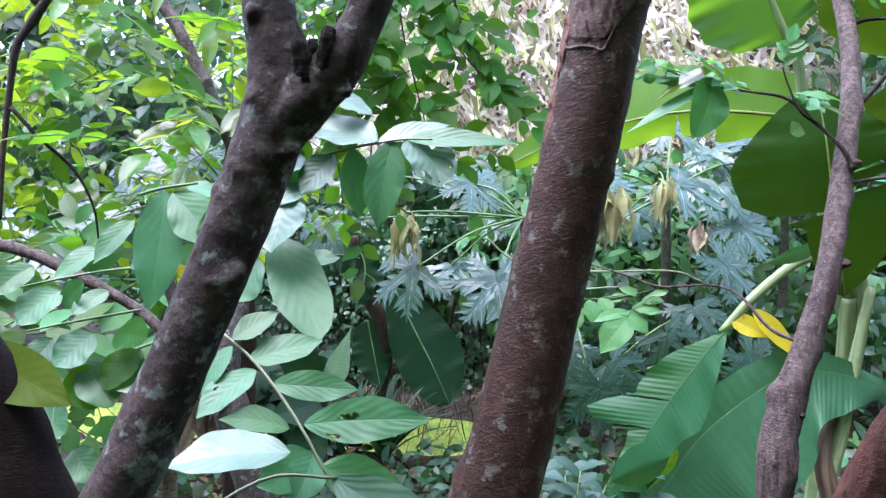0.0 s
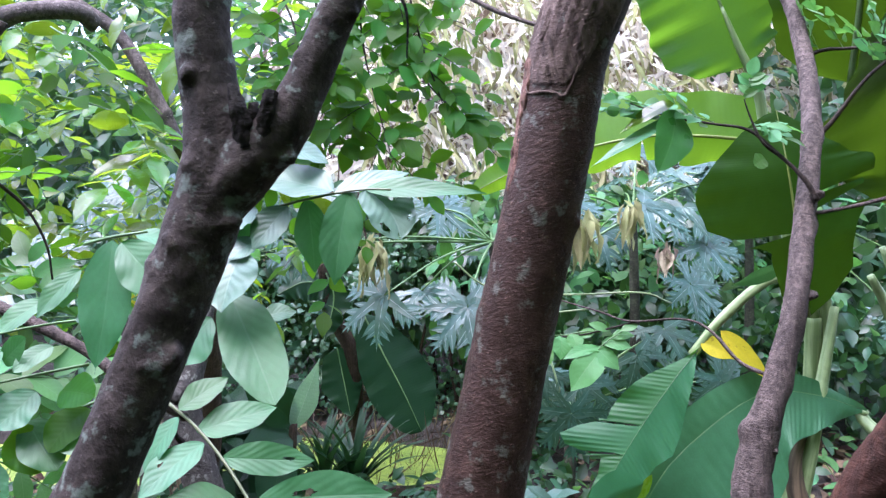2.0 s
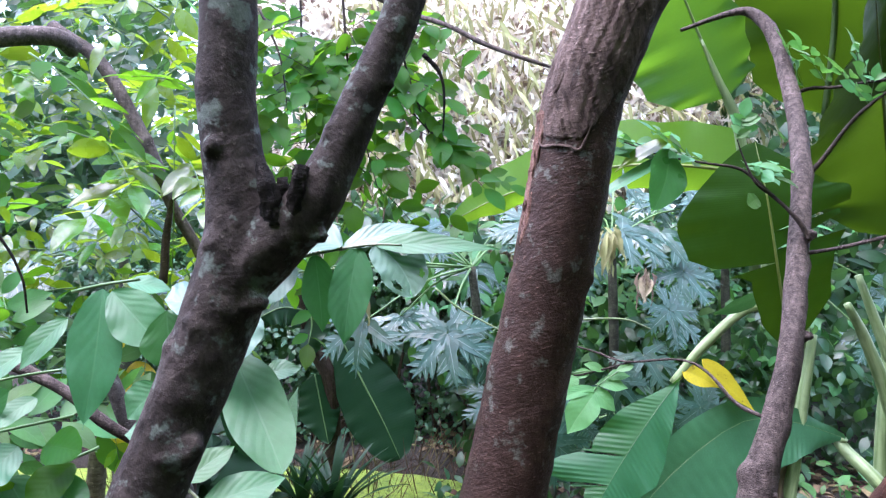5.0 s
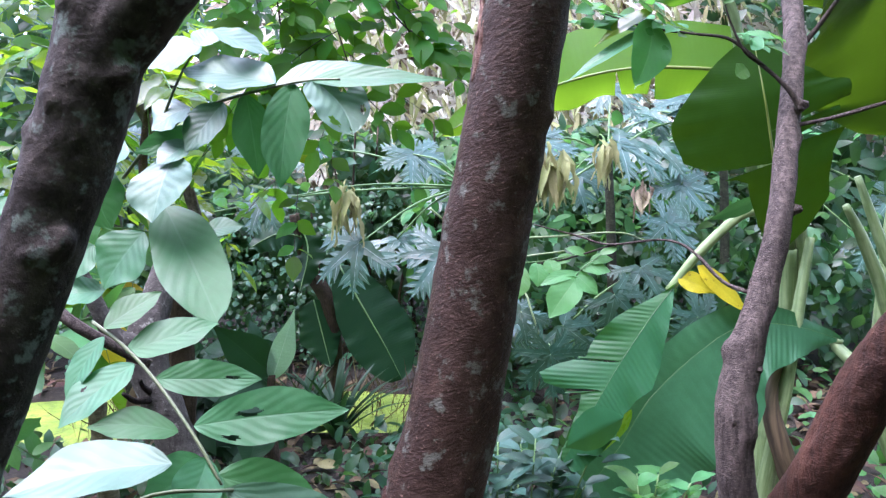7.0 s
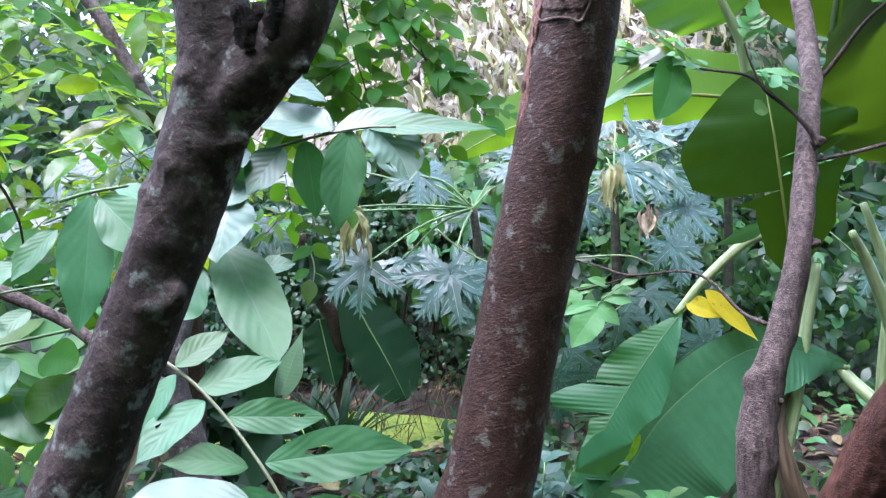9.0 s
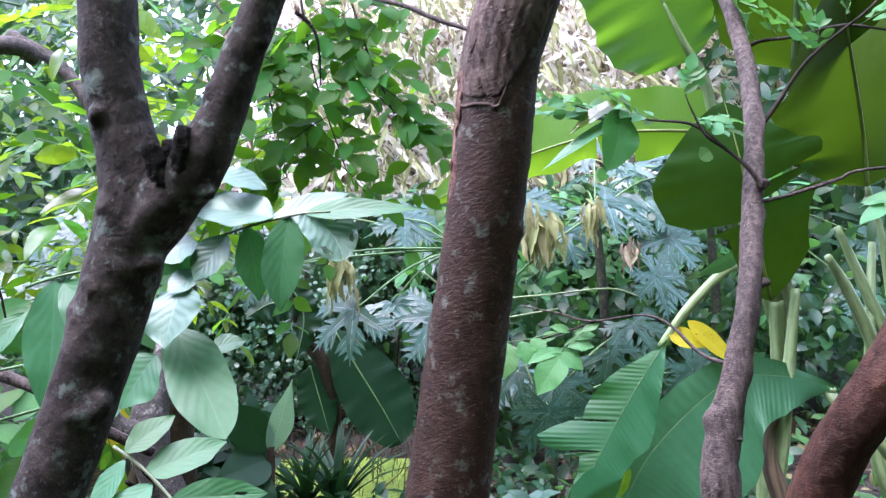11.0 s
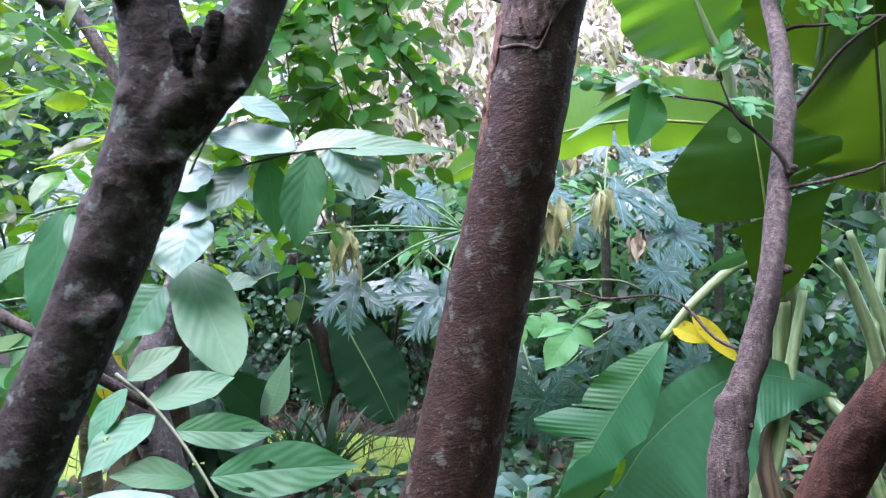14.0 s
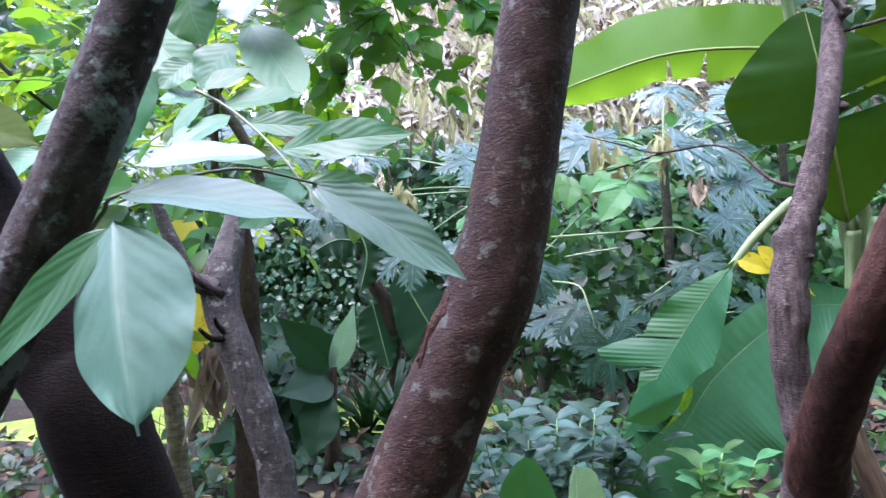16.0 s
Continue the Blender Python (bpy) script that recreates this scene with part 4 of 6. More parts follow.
SKYWARD = (0.1, -0.62, 0.8)
spray = thing("leafy_spray", (-0.138, 0.73, 1.561), "arching spray of broad waxy green leaves, some holed", "spray", "leafy sprays")
mesh_part("leaf_stalk", *tube([(-0.182, 0.76, 1.519), (-0.151, 0.74, 1.547), (-0.117, 0.73, 1.568), (-0.087, 0.72, 1.578), (-0.049, 0.715, 1.587), (-0.021, 0.71, 1.591), (0.002, 0.705, 1.591)], [0.0015, 0.0014, 0.0013, 0.0012, 0.0011, 0.0010, 0.0008], 30, 6), STEM_RACHIS, spray)
mesh_part("leaf_stalk", *tube([(-0.146, 0.735, 1.551), (-0.132, 0.735, 1.585), (-0.119, 0.735, 1.61), (-0.109, 0.735, 1.622)], [0.0014, 0.0012, 0.001, 0.0008], 14, 5), STEM_RACHIS, spray)
leaf(spray, (-0.021, 0.71, 1.591), (0.085, 0.7, 1.589), 0.025, (0.1, -0.75, 0.65), kind="pointed")
leaf(spray, (-0.048, 0.715, 1.588), (0.018, 0.74, 1.609), 0.026, (0.1, -0.65, 0.75), mat=LEAF_SHINY)
leaf(spray, (-0.019, 0.71, 1.591), (0.012, 0.69, 1.548), 0.0504, SKYWARD, mat=LEAF_SHINY, kind="round", holes=((-0.45, 0.3, 0.07), (0.6, 0.75, 0.09), (-0.7, 0.72, 0.07), (0.1, 0.95, 0.06)), label="pale insect-eaten leaf with holes")
leaf(spray, (-0.035, 0.715, 1.59), (-0.044, 0.695, 1.508), 0.0361, (0.15, -1, 0.30))
leaf(spray, (-0.072, 0.72, 1.582), (-0.063, 0.71, 1.517), 0.0323, (0.55, -1, 0.1))
leaf(spray, (-0.048, 0.715, 1.589), (-0.124, 0.735, 1.604), 0.058, (0.0, -0.55, 0.85), mat=LEAF_SHINY)
leaf(spray, (-0.1, 0.735, 1.634), (-0.056, 0.74, 1.616), 0.0393, (0.1, -0.5, 0.85), mat=LEAF_SHINY)
leaf(spray, (-0.108, 0.735, 1.622), (-0.15, 0.73, 1.603), 0.0667, (-0.1, -0.55, 0.85), mat=LEAF_SHINY)
leaf(spray, (-0.11, 0.735, 1.621), (-0.102, 0.76, 1.641), 0.0250, (0.1, -0.5, 0.85), mat=LEAF_SHINY)
leaf(spray, (-0.089, 0.72, 1.576), (-0.117, 0.71, 1.537), 0.0360, (-0.2, -0.8, 0.5), mat=LEAF_SHINY)
leaf(spray, (-0.118, 0.73, 1.573), (-0.146, 0.725, 1.554), 0.0501, (-0.1, -0.6, 0.8), mat=LEAF_SHINY)
leaf(spray, (-0.106, 0.735, 1.554), (-0.162, 0.73, 1.538), 0.0232, (-0.1, -0.9, 0.2))
leaf(spray, (-0.117, 0.725, 1.546), (-0.141, 0.715, 1.528), 0.0317, (0.0, -0.55, 0.85), mat=LEAF_SHINY)
leaf(spray, (-0.13, 0.72, 1.534), (-0.138, 0.69, 1.484), 0.0591, (-0.35, -0.65, 0.75), mat=LEAF_SHINY)
leaf(spray, (-0.169, 0.74, 1.539), (-0.199, 0.73, 1.54), 0.0554, (-0.1, -0.55, 0.85), mat=LEAF_SHINY)
leaf(spray, (-0.199, 0.74, 1.531), (-0.181, 0.73, 1.477), 0.0512, (-0.3, -0.9, 0.3))
leaf(spray, (-0.142, 0.735, 1.496), (-0.086, 0.66, 1.413), 0.0520, (-0.05, -0.62, 0.78), kind="round", bow=0.0)
leaf(spray, (-0.154, 0.72, 1.476), (-0.183, 0.71, 1.433), 0.0546, (-0.2, -0.75, 0.6))
leaf(spray, (-0.2, 0.74, 1.465), (-0.226, 0.73, 1.439), 0.0393, (-0.2, -0.9, 0.4))
leaf(spray, (-0.19, 0.73, 1.429), (-0.225, 0.72, 1.428), 0.0346, (-0.1, -0.6, 0.8))
leaf(spray, (-0.119, 0.76, 1.472), (-0.087, 0.77, 1.477), 0.0247, (0.1, -0.6, 0.8))

spray = thing("leafy_spray", (-0.156, 0.63, 1.417), "hanging spray of waxy leaves in pairs, two with bitten holes", "spray", "leafy sprays")
mesh_part("leaf_stalk", *tube([(-0.164, 0.64, 1.419), (-0.138, 0.625, 1.404), (-0.111, 0.605, 1.383), (-0.083, 0.58, 1.356), (-0.065, 0.565, 1.332)], [0.0014, 0.0013, 0.0012, 0.0011, 0.0009], 24, 6), STEM_RACHIS, spray)
leaf(spray, (-0.153, 0.63, 1.416), (-0.121, 0.65, 1.437), 0.024, SKYWARD)
leaf(spray, (-0.138, 0.625, 1.401), (-0.082, 0.645, 1.415), 0.031, SKYWARD)
leaf(spray, (-0.115, 0.61, 1.386), (-0.049, 0.62, 1.381), 0.026, (0.1, -0.85, 0.6), holes=((-0.12, 0.72, 0.075),))
leaf(spray, (-0.085, 0.585, 1.362), (0.01, 0.58, 1.37), 0.034, (0.1, -0.9, 0.5), kind="ovate", holes=((-0.2, 0.36, 0.085), (0.75, 0.25, 0.06)))
leaf(spray, (-0.131, 0.62, 1.394), (-0.168, 0.59, 1.362), 0.030, (-0.3, -0.8, 0.6), holes=((0.5, 0.55, 0.04),))
leaf(spray, (-0.099, 0.6, 1.354), (-0.151, 0.59, 1.362), 0.024, SKYWARD)
leaf(spray, (-0.153, 0.63, 1.411), (-0.171, 0.61, 1.375), 0.022, (-0.4, -0.8, 0.5))
leaf(spray, (-0.075, 0.575, 1.345), (-0.082, 0.54, 1.321), 0.030, (0.4, -0.9, 0.3))
leaf(spray, (-0.07, 0.57, 1.336), (-0.003, 0.56, 1.311), 0.036, (0.2, -0.9, 0.4))
leaf(spray, (-0.082, 0.59, 1.34), (-0.123, 0.6, 1.308), 0.034, (-0.2, -0.9, 0.4))

spray = thing("leafy_spray", (-0.139, 0.43, 1.314), "large shiny leaves on a twig, one hanging folded", "spray", "leafy sprays")
mesh_part("leaf_stalk", *tube([(-0.186, 0.50, 1.304), (-0.16, 0.47, 1.318), (-0.145, 0.46, 1.327), (-0.099, 0.52, 1.344), (-0.055, 0.55, 1.335)], [0.0013, 0.0013, 0.0012, 0.0011, 0.001], 20, 6), STEM_RACHIS, spray)
leaf(spray, (-0.087, 0.545, 1.354), (-0.168, 0.525, 1.347), 0.040, (0.1, -0.45, 0.9), fold=0.2, mat=LEAF_SHINY)
leaf(spray, (-0.147, 0.46, 1.327), (-0.039, 0.47, 1.309), 0.040, (0.05, -0.5, 0.85), kind="ovate", fold=0.2, mat=LEAF_SHINY)
leaf(spray, (-0.059, 0.55, 1.336), (0.043, 0.55, 1.267), 0.042, (-0.25, -0.6, 0.75), kind="ovate", mat=LEAF_SHINY)
leaf(spray, (-0.134, 0.424, 1.311), (-0.106, 0.376, 1.218), 0.063, (-0.06, -0.9, 0.40), kind="drip", fold=-0.6, mat=LEAF_SHINY)
leaf(spray, (-0.14, 0.43, 1.308), (-0.208, 0.42, 1.229), 0.026, (-0.3, -0.9, 0.1), kind="pointed")

spray = thing("leafy_spray", (-0.315, 0.9, 1.54), "hanging pair of broad green leaves with rounded leaflets below", "spray", "leafy sprays")
mesh_part("leaf_stalk", *tube([(-0.358, 0.93, 1.536), (-0.319, 0.91, 1.545), (-0.279, 0.91, 1.552)], [0.002, 0.0018, 0.0015], 8, 6), STEM_GREEN, spray)
leaf(spray, (-0.316, 0.905, 1.541), (-0.319, 0.87, 1.396), 0.056, (0.1, -1, 0.2), kind="drip")
leaf(spray, (-0.306, 0.905, 1.539), (-0.24, 0.88, 1.477), 0.056, (0.2, -0.95, 0.35))
leaf(spray, (-0.296, 0.92, 1.548), (-0.251, 0.93, 1.54), 0.03, SKYWARD)
leaf(spray, (-0.366, 0.94, 1.506), (-0.407, 0.92, 1.45), 0.036, (-0.3, -0.9, 0.4))
leaf(spray, (-0.416, 0.96, 1.469), (-0.467, 0.94, 1.428), 0.036, SKYWARD)

spray = thing("leafy_spray", (-0.36, 0.95, 1.391), "low twigs with small round green leaves and one olive leaf", "spray", "leafy sprays")
for line in ([(-0.359, 0.98, 1.446), (-0.442, 0.97, 1.433), (-0.552, 0.95, 1.406)], [(-0.373, 0.98, 1.388), (-0.457, 0.96, 1.371), (-0.538, 0.94, 1.352)], [(-0.343, 0.98, 1.351), (-0.395, 0.95, 1.329), (-0.442, 0.92, 1.302), (-0.434, 0.88, 1.245)]):
    mesh_part("twig", *tube(line, [0.002, 0.0016, 0.001], 14, 5), STEM_GREEN, spray)
leaf(spray, (-0.456, 0.94, 1.414), (-0.492, 0.91, 1.375), 0.052, (-0.24, -0.85, 0.35), kind="round")
leaf(spray, (-0.397, 0.94, 1.416), (-0.426, 0.91, 1.39), 0.028, (0.00, -0.85, 0.65), kind="round")
leaf(spray, (-0.49, 0.94, 1.444), (-0.52, 0.91, 1.411), 0.036, (0.24, -0.85, 0.55), kind="round")
leaf(spray, (-0.415, 0.94, 1.362), (-0.446, 0.91, 1.325), 0.052, (-0.12, -0.85, 0.45), kind="round")
leaf(spray, (-0.397, 0.94, 1.308), (-0.436, 0.91, 1.287), 0.06, (0.12, -0.85, 0.35), kind="round", mat=LEAF_DARK)
leaf(spray, (-0.355, 0.94, 1.343), (-0.386, 0.91, 1.299), 0.052, (-0.24, -0.85, 0.65), kind="round", mat=LEAF_DARK)
leaf(spray, (-0.387, 0.94, 1.363), (-0.335, 0.91, 1.364), 0.045, (0.00, -0.85, 0.55), kind="round", mat=LEAF_DARK)
leaf(spray, (-0.383, 0.94, 1.328), (-0.328, 0.91, 1.301), 0.046, (0.24, -0.85, 0.45), kind="round")
leaf(spray, (-0.464, 0.94, 1.354), (-0.485, 0.91, 1.317), 0.044, (-0.12, -0.85, 0.35), kind="round")
leaf(spray, (-0.425, 0.94, 1.327), (-0.375, 0.91, 1.279), 0.05, (0.12, -0.85, 0.65), kind="round")
leaf(spray, (-0.474, 0.94, 1.271), (-0.433, 0.91, 1.243), 0.045, (-0.24, -0.85, 0.55), kind="round")
leaf(spray, (-0.438, 0.94, 1.215), (-0.398, 0.91, 1.188), 0.04, (0.00, -0.85, 0.45), kind="round")
leaf(spray, (-0.454, 0.94, 1.396), (-0.412, 0.91, 1.429), 0.03, (0.24, -0.85, 0.35), kind="round")
leaf(spray, (-0.503, 0.94, 1.363), (-0.519, 0.91, 1.329), 0.04, (-0.12, -0.85, 0.65), kind="round", mat=LEAF_DARK)
leaf(spray, (-0.371, 0.94, 1.449), (-0.311, 0.91, 1.473), 0.03, (0.12, -0.85, 0.55), kind="round")
leaf(spray, (-0.352, 0.62, 1.406), (-0.255, 0.58, 1.372), 0.042, (0.1, -0.9, 0.4), mat=LEAF_OLIVE)


# ---- twigs and branches at middle distance ----
twig = thing("thin_twig", (0.573, 1.17, 1.35), "thin bare twig ending in fresh pinnate leaves", "twig")
mesh_part("stem", *tube([(0.577, 1.17, 1.348), (0.55, 1.2, 1.363), (0.514, 1.23, 1.409), (0.474, 1.25, 1.424), (0.395, 1.27, 1.417), (0.343, 1.28, 1.432), (0.274, 1.28, 1.451)], [0.0034, 0.0028, 0.0023, 0.0021, 0.0019, 0.0016, 0.0011], 40, 7, 0.16, seed=51), BARK_GREY, twig)
mesh_part("side_twig", *tube([(0.405, 1.27, 1.417), (0.35, 1.28, 1.4), (0.313, 1.29, 1.39), (0.281, 1.3, 1.385)], [0.002, 0.0016, 0.0014, 0.001], 14, 5), BARK_TWIG, twig)
for line in ([(0.398, 1.275, 1.409), (0.371, 1.275, 1.392), (0.345, 1.275, 1.372), (0.343, 1.275, 1.361)], [(0.364, 1.29, 1.399), (0.325, 1.29, 1.397), (0.282, 1.29, 1.389), (0.235, 1.29, 1.389)]):
    mesh_part("leaf_stalk", *tube(line, [0.0011, 0.001, 0.0008], 6, 5), STEM_GREEN, twig)
LEAFLETS = (((0.343, 1.27, 1.364), (0.289, 1.24, 1.304), 0.051), ((0.339, 1.28, 1.372), (0.374, 1.26, 1.336), 0.036), ((0.349, 1.28, 1.379), (0.399, 1.27, 1.372), 0.027),
            ((0.365, 1.28, 1.388), (0.405, 1.28, 1.391), 0.021), ((0.346, 1.28, 1.37), (0.279, 1.26, 1.353), 0.022), ((0.313, 1.29, 1.387), (0.341, 1.29, 1.398), 0.019),
            ((0.3, 1.29, 1.392), (0.304, 1.27, 1.367), 0.031), ((0.281, 1.3, 1.387), (0.279, 1.28, 1.349), 0.034), ((0.256, 1.31, 1.384), (0.242, 1.28, 1.326), 0.040),
            ((0.361, 1.28, 1.4), (0.325, 1.28, 1.411), 0.019), ((0.24, 1.31, 1.391), (0.226, 1.29, 1.338), 0.035), ((0.408, 1.27, 1.411), (0.377, 1.27, 1.401), 0.015))
for b, t, w in LEAFLETS:
    leaf(twig, b, t, w, (0.1, -0.75, 0.65), mat=LEAF_FRESH, fold=0.10, bow=0.07)

branch = thing("budding_branch", (0.716, 1.26, 1.638), "dark forking twig with small fresh pinnate leaves and one large leaf", "twig")
mesh_part("stem", *tube([(0.7, 1.245, 1.627), (0.68, 1.25, 1.662), (0.641, 1.27, 1.708), (0.602, 1.29, 1.748), (0.545, 1.3, 1.759), (0.47, 1.31, 1.771), (0.402, 1.32, 1.795)], [0.0050, 0.0040, 0.0033, 0.0028, 0.0022, 0.0017, 0.0012], 40, 7, 0.12, seed=52), BARK_TWIG, branch)
mesh_part("side_twig", *tube([(0.646, 1.27, 1.703), (0.611, 1.26, 1.724), (0.589, 1.26, 1.766), (0.578, 1.26, 1.795)], [0.003, 0.0025, 0.0016, 0.001], 14, 6), BARK_TWIG, branch)
leaf(branch, (0.477, 1.3, 1.781), (0.435, 1.27, 1.665), 0.072, (0.25, -0.9, 0.35), mat=LEAF_GLOSS, kind="drip", label="one large glossy leaf")
leaf(branch, (0.478, 1.31, 1.771), (0.328, 1.3, 1.678), 0.030, (0.2, -0.5, 0.85), mat=LEAF_WAXY, kind="pointed")
leaf(branch, (0.48, 1.31, 1.801), (0.379, 1.3, 1.738), 0.034, (0.2, -0.5, 0.85), mat=LEAF_LIME, kind="pointed")
leaf(branch, (0.622, 1.27, 1.697), (0.594, 1.25, 1.682), 0.030, (0, -1, 0.2), mat=LEAF_TWIG, kind="round")
sprays = [spray_points(np.array(b), w, (0, -0.5, 1), ln, pr, lf, 60, 0.1, 0.1) for b, w, ln, pr, lf in (
    ((0.605, 1.29, 1.751), (0.8, 0.2, 0.1), 0.07, 4, 0.039), ((0.579, 1.26, 1.789), (0.2, 0, 1.0), 0.05, 4, 0.033), ((0.545, 1.3, 1.762), (-0.9, 0.2, 0.35), 0.09, 5, 0.039),
    ((0.47, 1.31, 1.773), (-0.9, 0.3, 0.2), 0.12, 5, 0.051), ((0.515, 1.3, 1.771), (-0.7, -0.1, 0.5), 0.08, 4, 0.039), ((0.605, 1.28, 1.751), (0.7, -0.2, -0.2), 0.05, 3, 0.036),
    ((0.433, 1.32, 1.791), (-0.9, 0.1, 0.3), 0.10, 5, 0.045))]
leafy("small_leaves", sprays, LEAF_TWIG, STEM_GREEN, branch, 0.55, "ovate", 5, 2, 0.0009, singles=200)
branch = thing("bare_branch", (0.71, 1.25, 1.606), "thin grey twigs growing sideways from the stem, with pinnate leaves", "twig")
mesh_part("stem", *tube([(0.683, 1.27, 1.602), (0.711, 1.25, 1.607), (0.758, 1.24, 1.617), (0.82, 1.22, 1.635), (0.844, 1.2, 1.646), (1.0, 1.2, 1.66), (1.2, 1.22, 1.72)], [0.0044, 0.0036, 0.0031, 0.0028, 0.0026, 0.0023, 0.0016], 30, 7, 0.1, seed=53), BARK_GREY, branch)
mesh_part("stem", *tube([(0.766, 1.365, 1.749), (0.795, 1.36, 1.784), (0.838, 1.35, 1.846), (0.871, 1.34, 1.882), (0.921, 1.33, 1.921), (0.967, 1.32, 1.955), (1.029, 1.3, 2.021)], [0.0048, 0.0042, 0.0038, 0.0034, 0.0030, 0.0026, 0.0016], 30, 7, 0.1, seed=54), BARK_TWIG, branch)
mesh_part("side_twig", *tube([(0.852, 1.555, 1.952), (0.881, 1.54, 1.962), (0.94, 1.53, 1.965), (1.026, 1.52, 1.981), (1.084, 1.51, 1.979), (1.243, 1.5, 1.947)], [0.0048, 0.0041, 0.0036, 0.0032, 0.0028, 0.0016], 26, 7, 0.1, seed=55), BARK_TWIG, branch)
sprays = [spray_points(np.array(b), w, (0, -0.4, 1), ln, pr, lf, 58, 0.1, 0.15) for b, w, ln, pr, lf in (
    ((0.868, 1.54, 1.962), (-0.3, -0.1, 0.5), 0.1, 4, 0.05), ((0.915, 1.53, 1.965), (-0.5, -0.2, 0.5), 0.12, 5, 0.05), ((0.871, 1.34, 1.882), (-0.5, -0.1, 0.5), 0.09, 4, 0.045), ((0.871, 1.34, 1.882), (0.1, -0.1, 0.9), 0.05, 3, 0.03), ((0.987, 1.5, 1.954), (-0.3, 0, 0.8), 0.1, 4, 0.045), ((0.933, 1.33, 1.937), (-0.2, -0.2, 0.7), 0.09, 4, 0.05), ((1.077, 1.5, 1.979), (0.5, -0.2, 0.3), 0.12, 4, 0.06), ((0.969, 1.2, 1.629), (-0.5, 0, -0.2), 0.08, 3, 0.06))]
leafy("small_leaves", sprays, LEAF_TWIG, STEM_GREEN, branch, 0.5, "ovate", 5, 2, 0.0009, singles=200)

# the leafy tree behind, to the left
tree = thing("leafy_tree", (-2.7, 3.0, 0.0), "tree with a thin knotted branch and many yellow-green leaves", "tree")
mesh_part("trunk", *tube([(-2.7, 3.0, -0.05), (-2.68, 3.0, 1.2), (-2.6, 2.9, 2.2), (-1.9, 2.7, 3.2)], [0.06, 0.05, 0.04, 0.03], 30, 10, 0.04, seed=61), BARK_BROWN, tree)
mesh_part("branch", *tube([(-1.039, 2.35, 2.274), (-0.891, 2.35, 2.167), (-0.785, 2.35, 1.993), (-0.724, 2.35, 1.879), (-0.672, 2.35, 1.746), (-0.579, 2.35, 1.586), (-0.533, 2.35, 1.435)], [0.021, 0.021, 0.020, 0.019, 0.018, 0.017, 0.016], 50, 10, 0.06, bumps=((0.42, 1.0, 0.012, 0.012, 2.0), (0.6, 4.0, 0.012, 0.02, 2.0)), seed=62), BARK_PALE, tree)
mesh_part("branch", *tube([(-1.22, 2.2, 2.131), (-1.124, 2.2, 2.183), (-0.987, 2.25, 2.211), (-0.942, 2.3, 2.185)], [0.026, 0.028, 0.028, 0.026], 20, 10, 0.05, seed=63), BARK_PALE, tree)
mesh_part("dead_stub", *tube([(-0.651, 2.3, 1.746), (-0.66, 2.28, 1.645), (-0.659, 2.26, 1.498)], [0.007, 0.012, 0.014], 14, 8, 0.1, seed=64), BARK_BROWN, tree)
mesh_part("twig", *tube([(-0.651, 2.3, 1.746), (-0.614, 2.3, 1.799), (-0.567, 2.3, 1.832)], [0.008, 0.006, 0.004], 10, 6, 0.1, seed=65), BARK_BROWN, tree)
mesh_part("dark_branch", *tube([(-0.938, 1.8, 2.042), (-0.984, 1.8, 1.967), (-1.027, 1.8, 1.897), (-1.044, 1.8, 1.768), (-1.056, 1.8, 1.631), (-1.062, 1.8, 1.48)], [0.011, 0.0105, 0.010, 0.007, 0.006, 0.004], 34, 8, 0.1, seed=66), BARK_TWIG, tree)
mesh_part("dark_branch", *tube([(-1.039, 1.8, 1.755), (-0.979, 1.82, 1.684), (-0.91, 1.85, 1.612), (-0.874, 1.88, 1.522), (-0.868, 1.9, 1.435)], [0.006, 0.005, 0.004, 0.0035, 0.0025], 24, 7, 0.1, seed=67), BARK_TWIG, tree)
mesh_part("low_branch", *tube([(-0.945, 1.5, 1.444), (-0.854, 1.5, 1.432), (-0.773, 1.5, 1.404), (-0.67, 1.5, 1.356), (-0.589, 1.5, 1.31), (-0.531, 1.5, 1.262), (-0.429, 1.55, 1.179)], [0.013, 0.013, 0.012, 0.012, 0.011, 0.011, 0.010], 34, 8, 0.06, seed=68), BARK_GREY, tree)


def crown(count, low, high, leaf_low, leaf_high, length, pairs, way=(0, -0.4, -0.1), scatter=0.8, spread=55, droop=0.25, lean=0.3, up=(0, -0.45, 1)):
    got = []
    for _ in range(count):
        at = rng.uniform(np.minimum(low, high), np.maximum(low, high))
        w = np.asarray(way) + rng.normal(0, scatter, 3) * np.array((1, 0.7, 0.45))
        got.append(spray_points(at, w, np.asarray(up, float) + rng.normal(0, 0.3, 3), length * rng.uniform(0.7, 1.2), pairs, rng.uniform(leaf_low, leaf_high), spread, droop, lean))
    return got


leafy("crown", crown(165, (-2.4, 2.2, 1.45), (-0.55, 3.8, 2.75), 0.085, 0.145, 0.40, 5), LEAF_LIME, STEM_GREEN, tree, 0.38, "ovate", 7, 2, 0.003, singles=260)
leafy("crown", crown(40, (-1.9, 1.9, 1.25), (-0.62, 2.8, 2.25), 0.08, 0.125, 0.34, 4), LEAF_DARK, STEM_GREEN, tree, 0.42, "ovate", 6, 2, 0.003, singles=80)
leafy("crown", crown(24, (-1.6, 1.6, 0.95), (-0.7, 2.6, 1.6), 0.08, 0.13, 0.30, 4), LEAF_TWIG, STEM_GREEN, tree, 0.45, "ovate", 6, 2, 0.003)
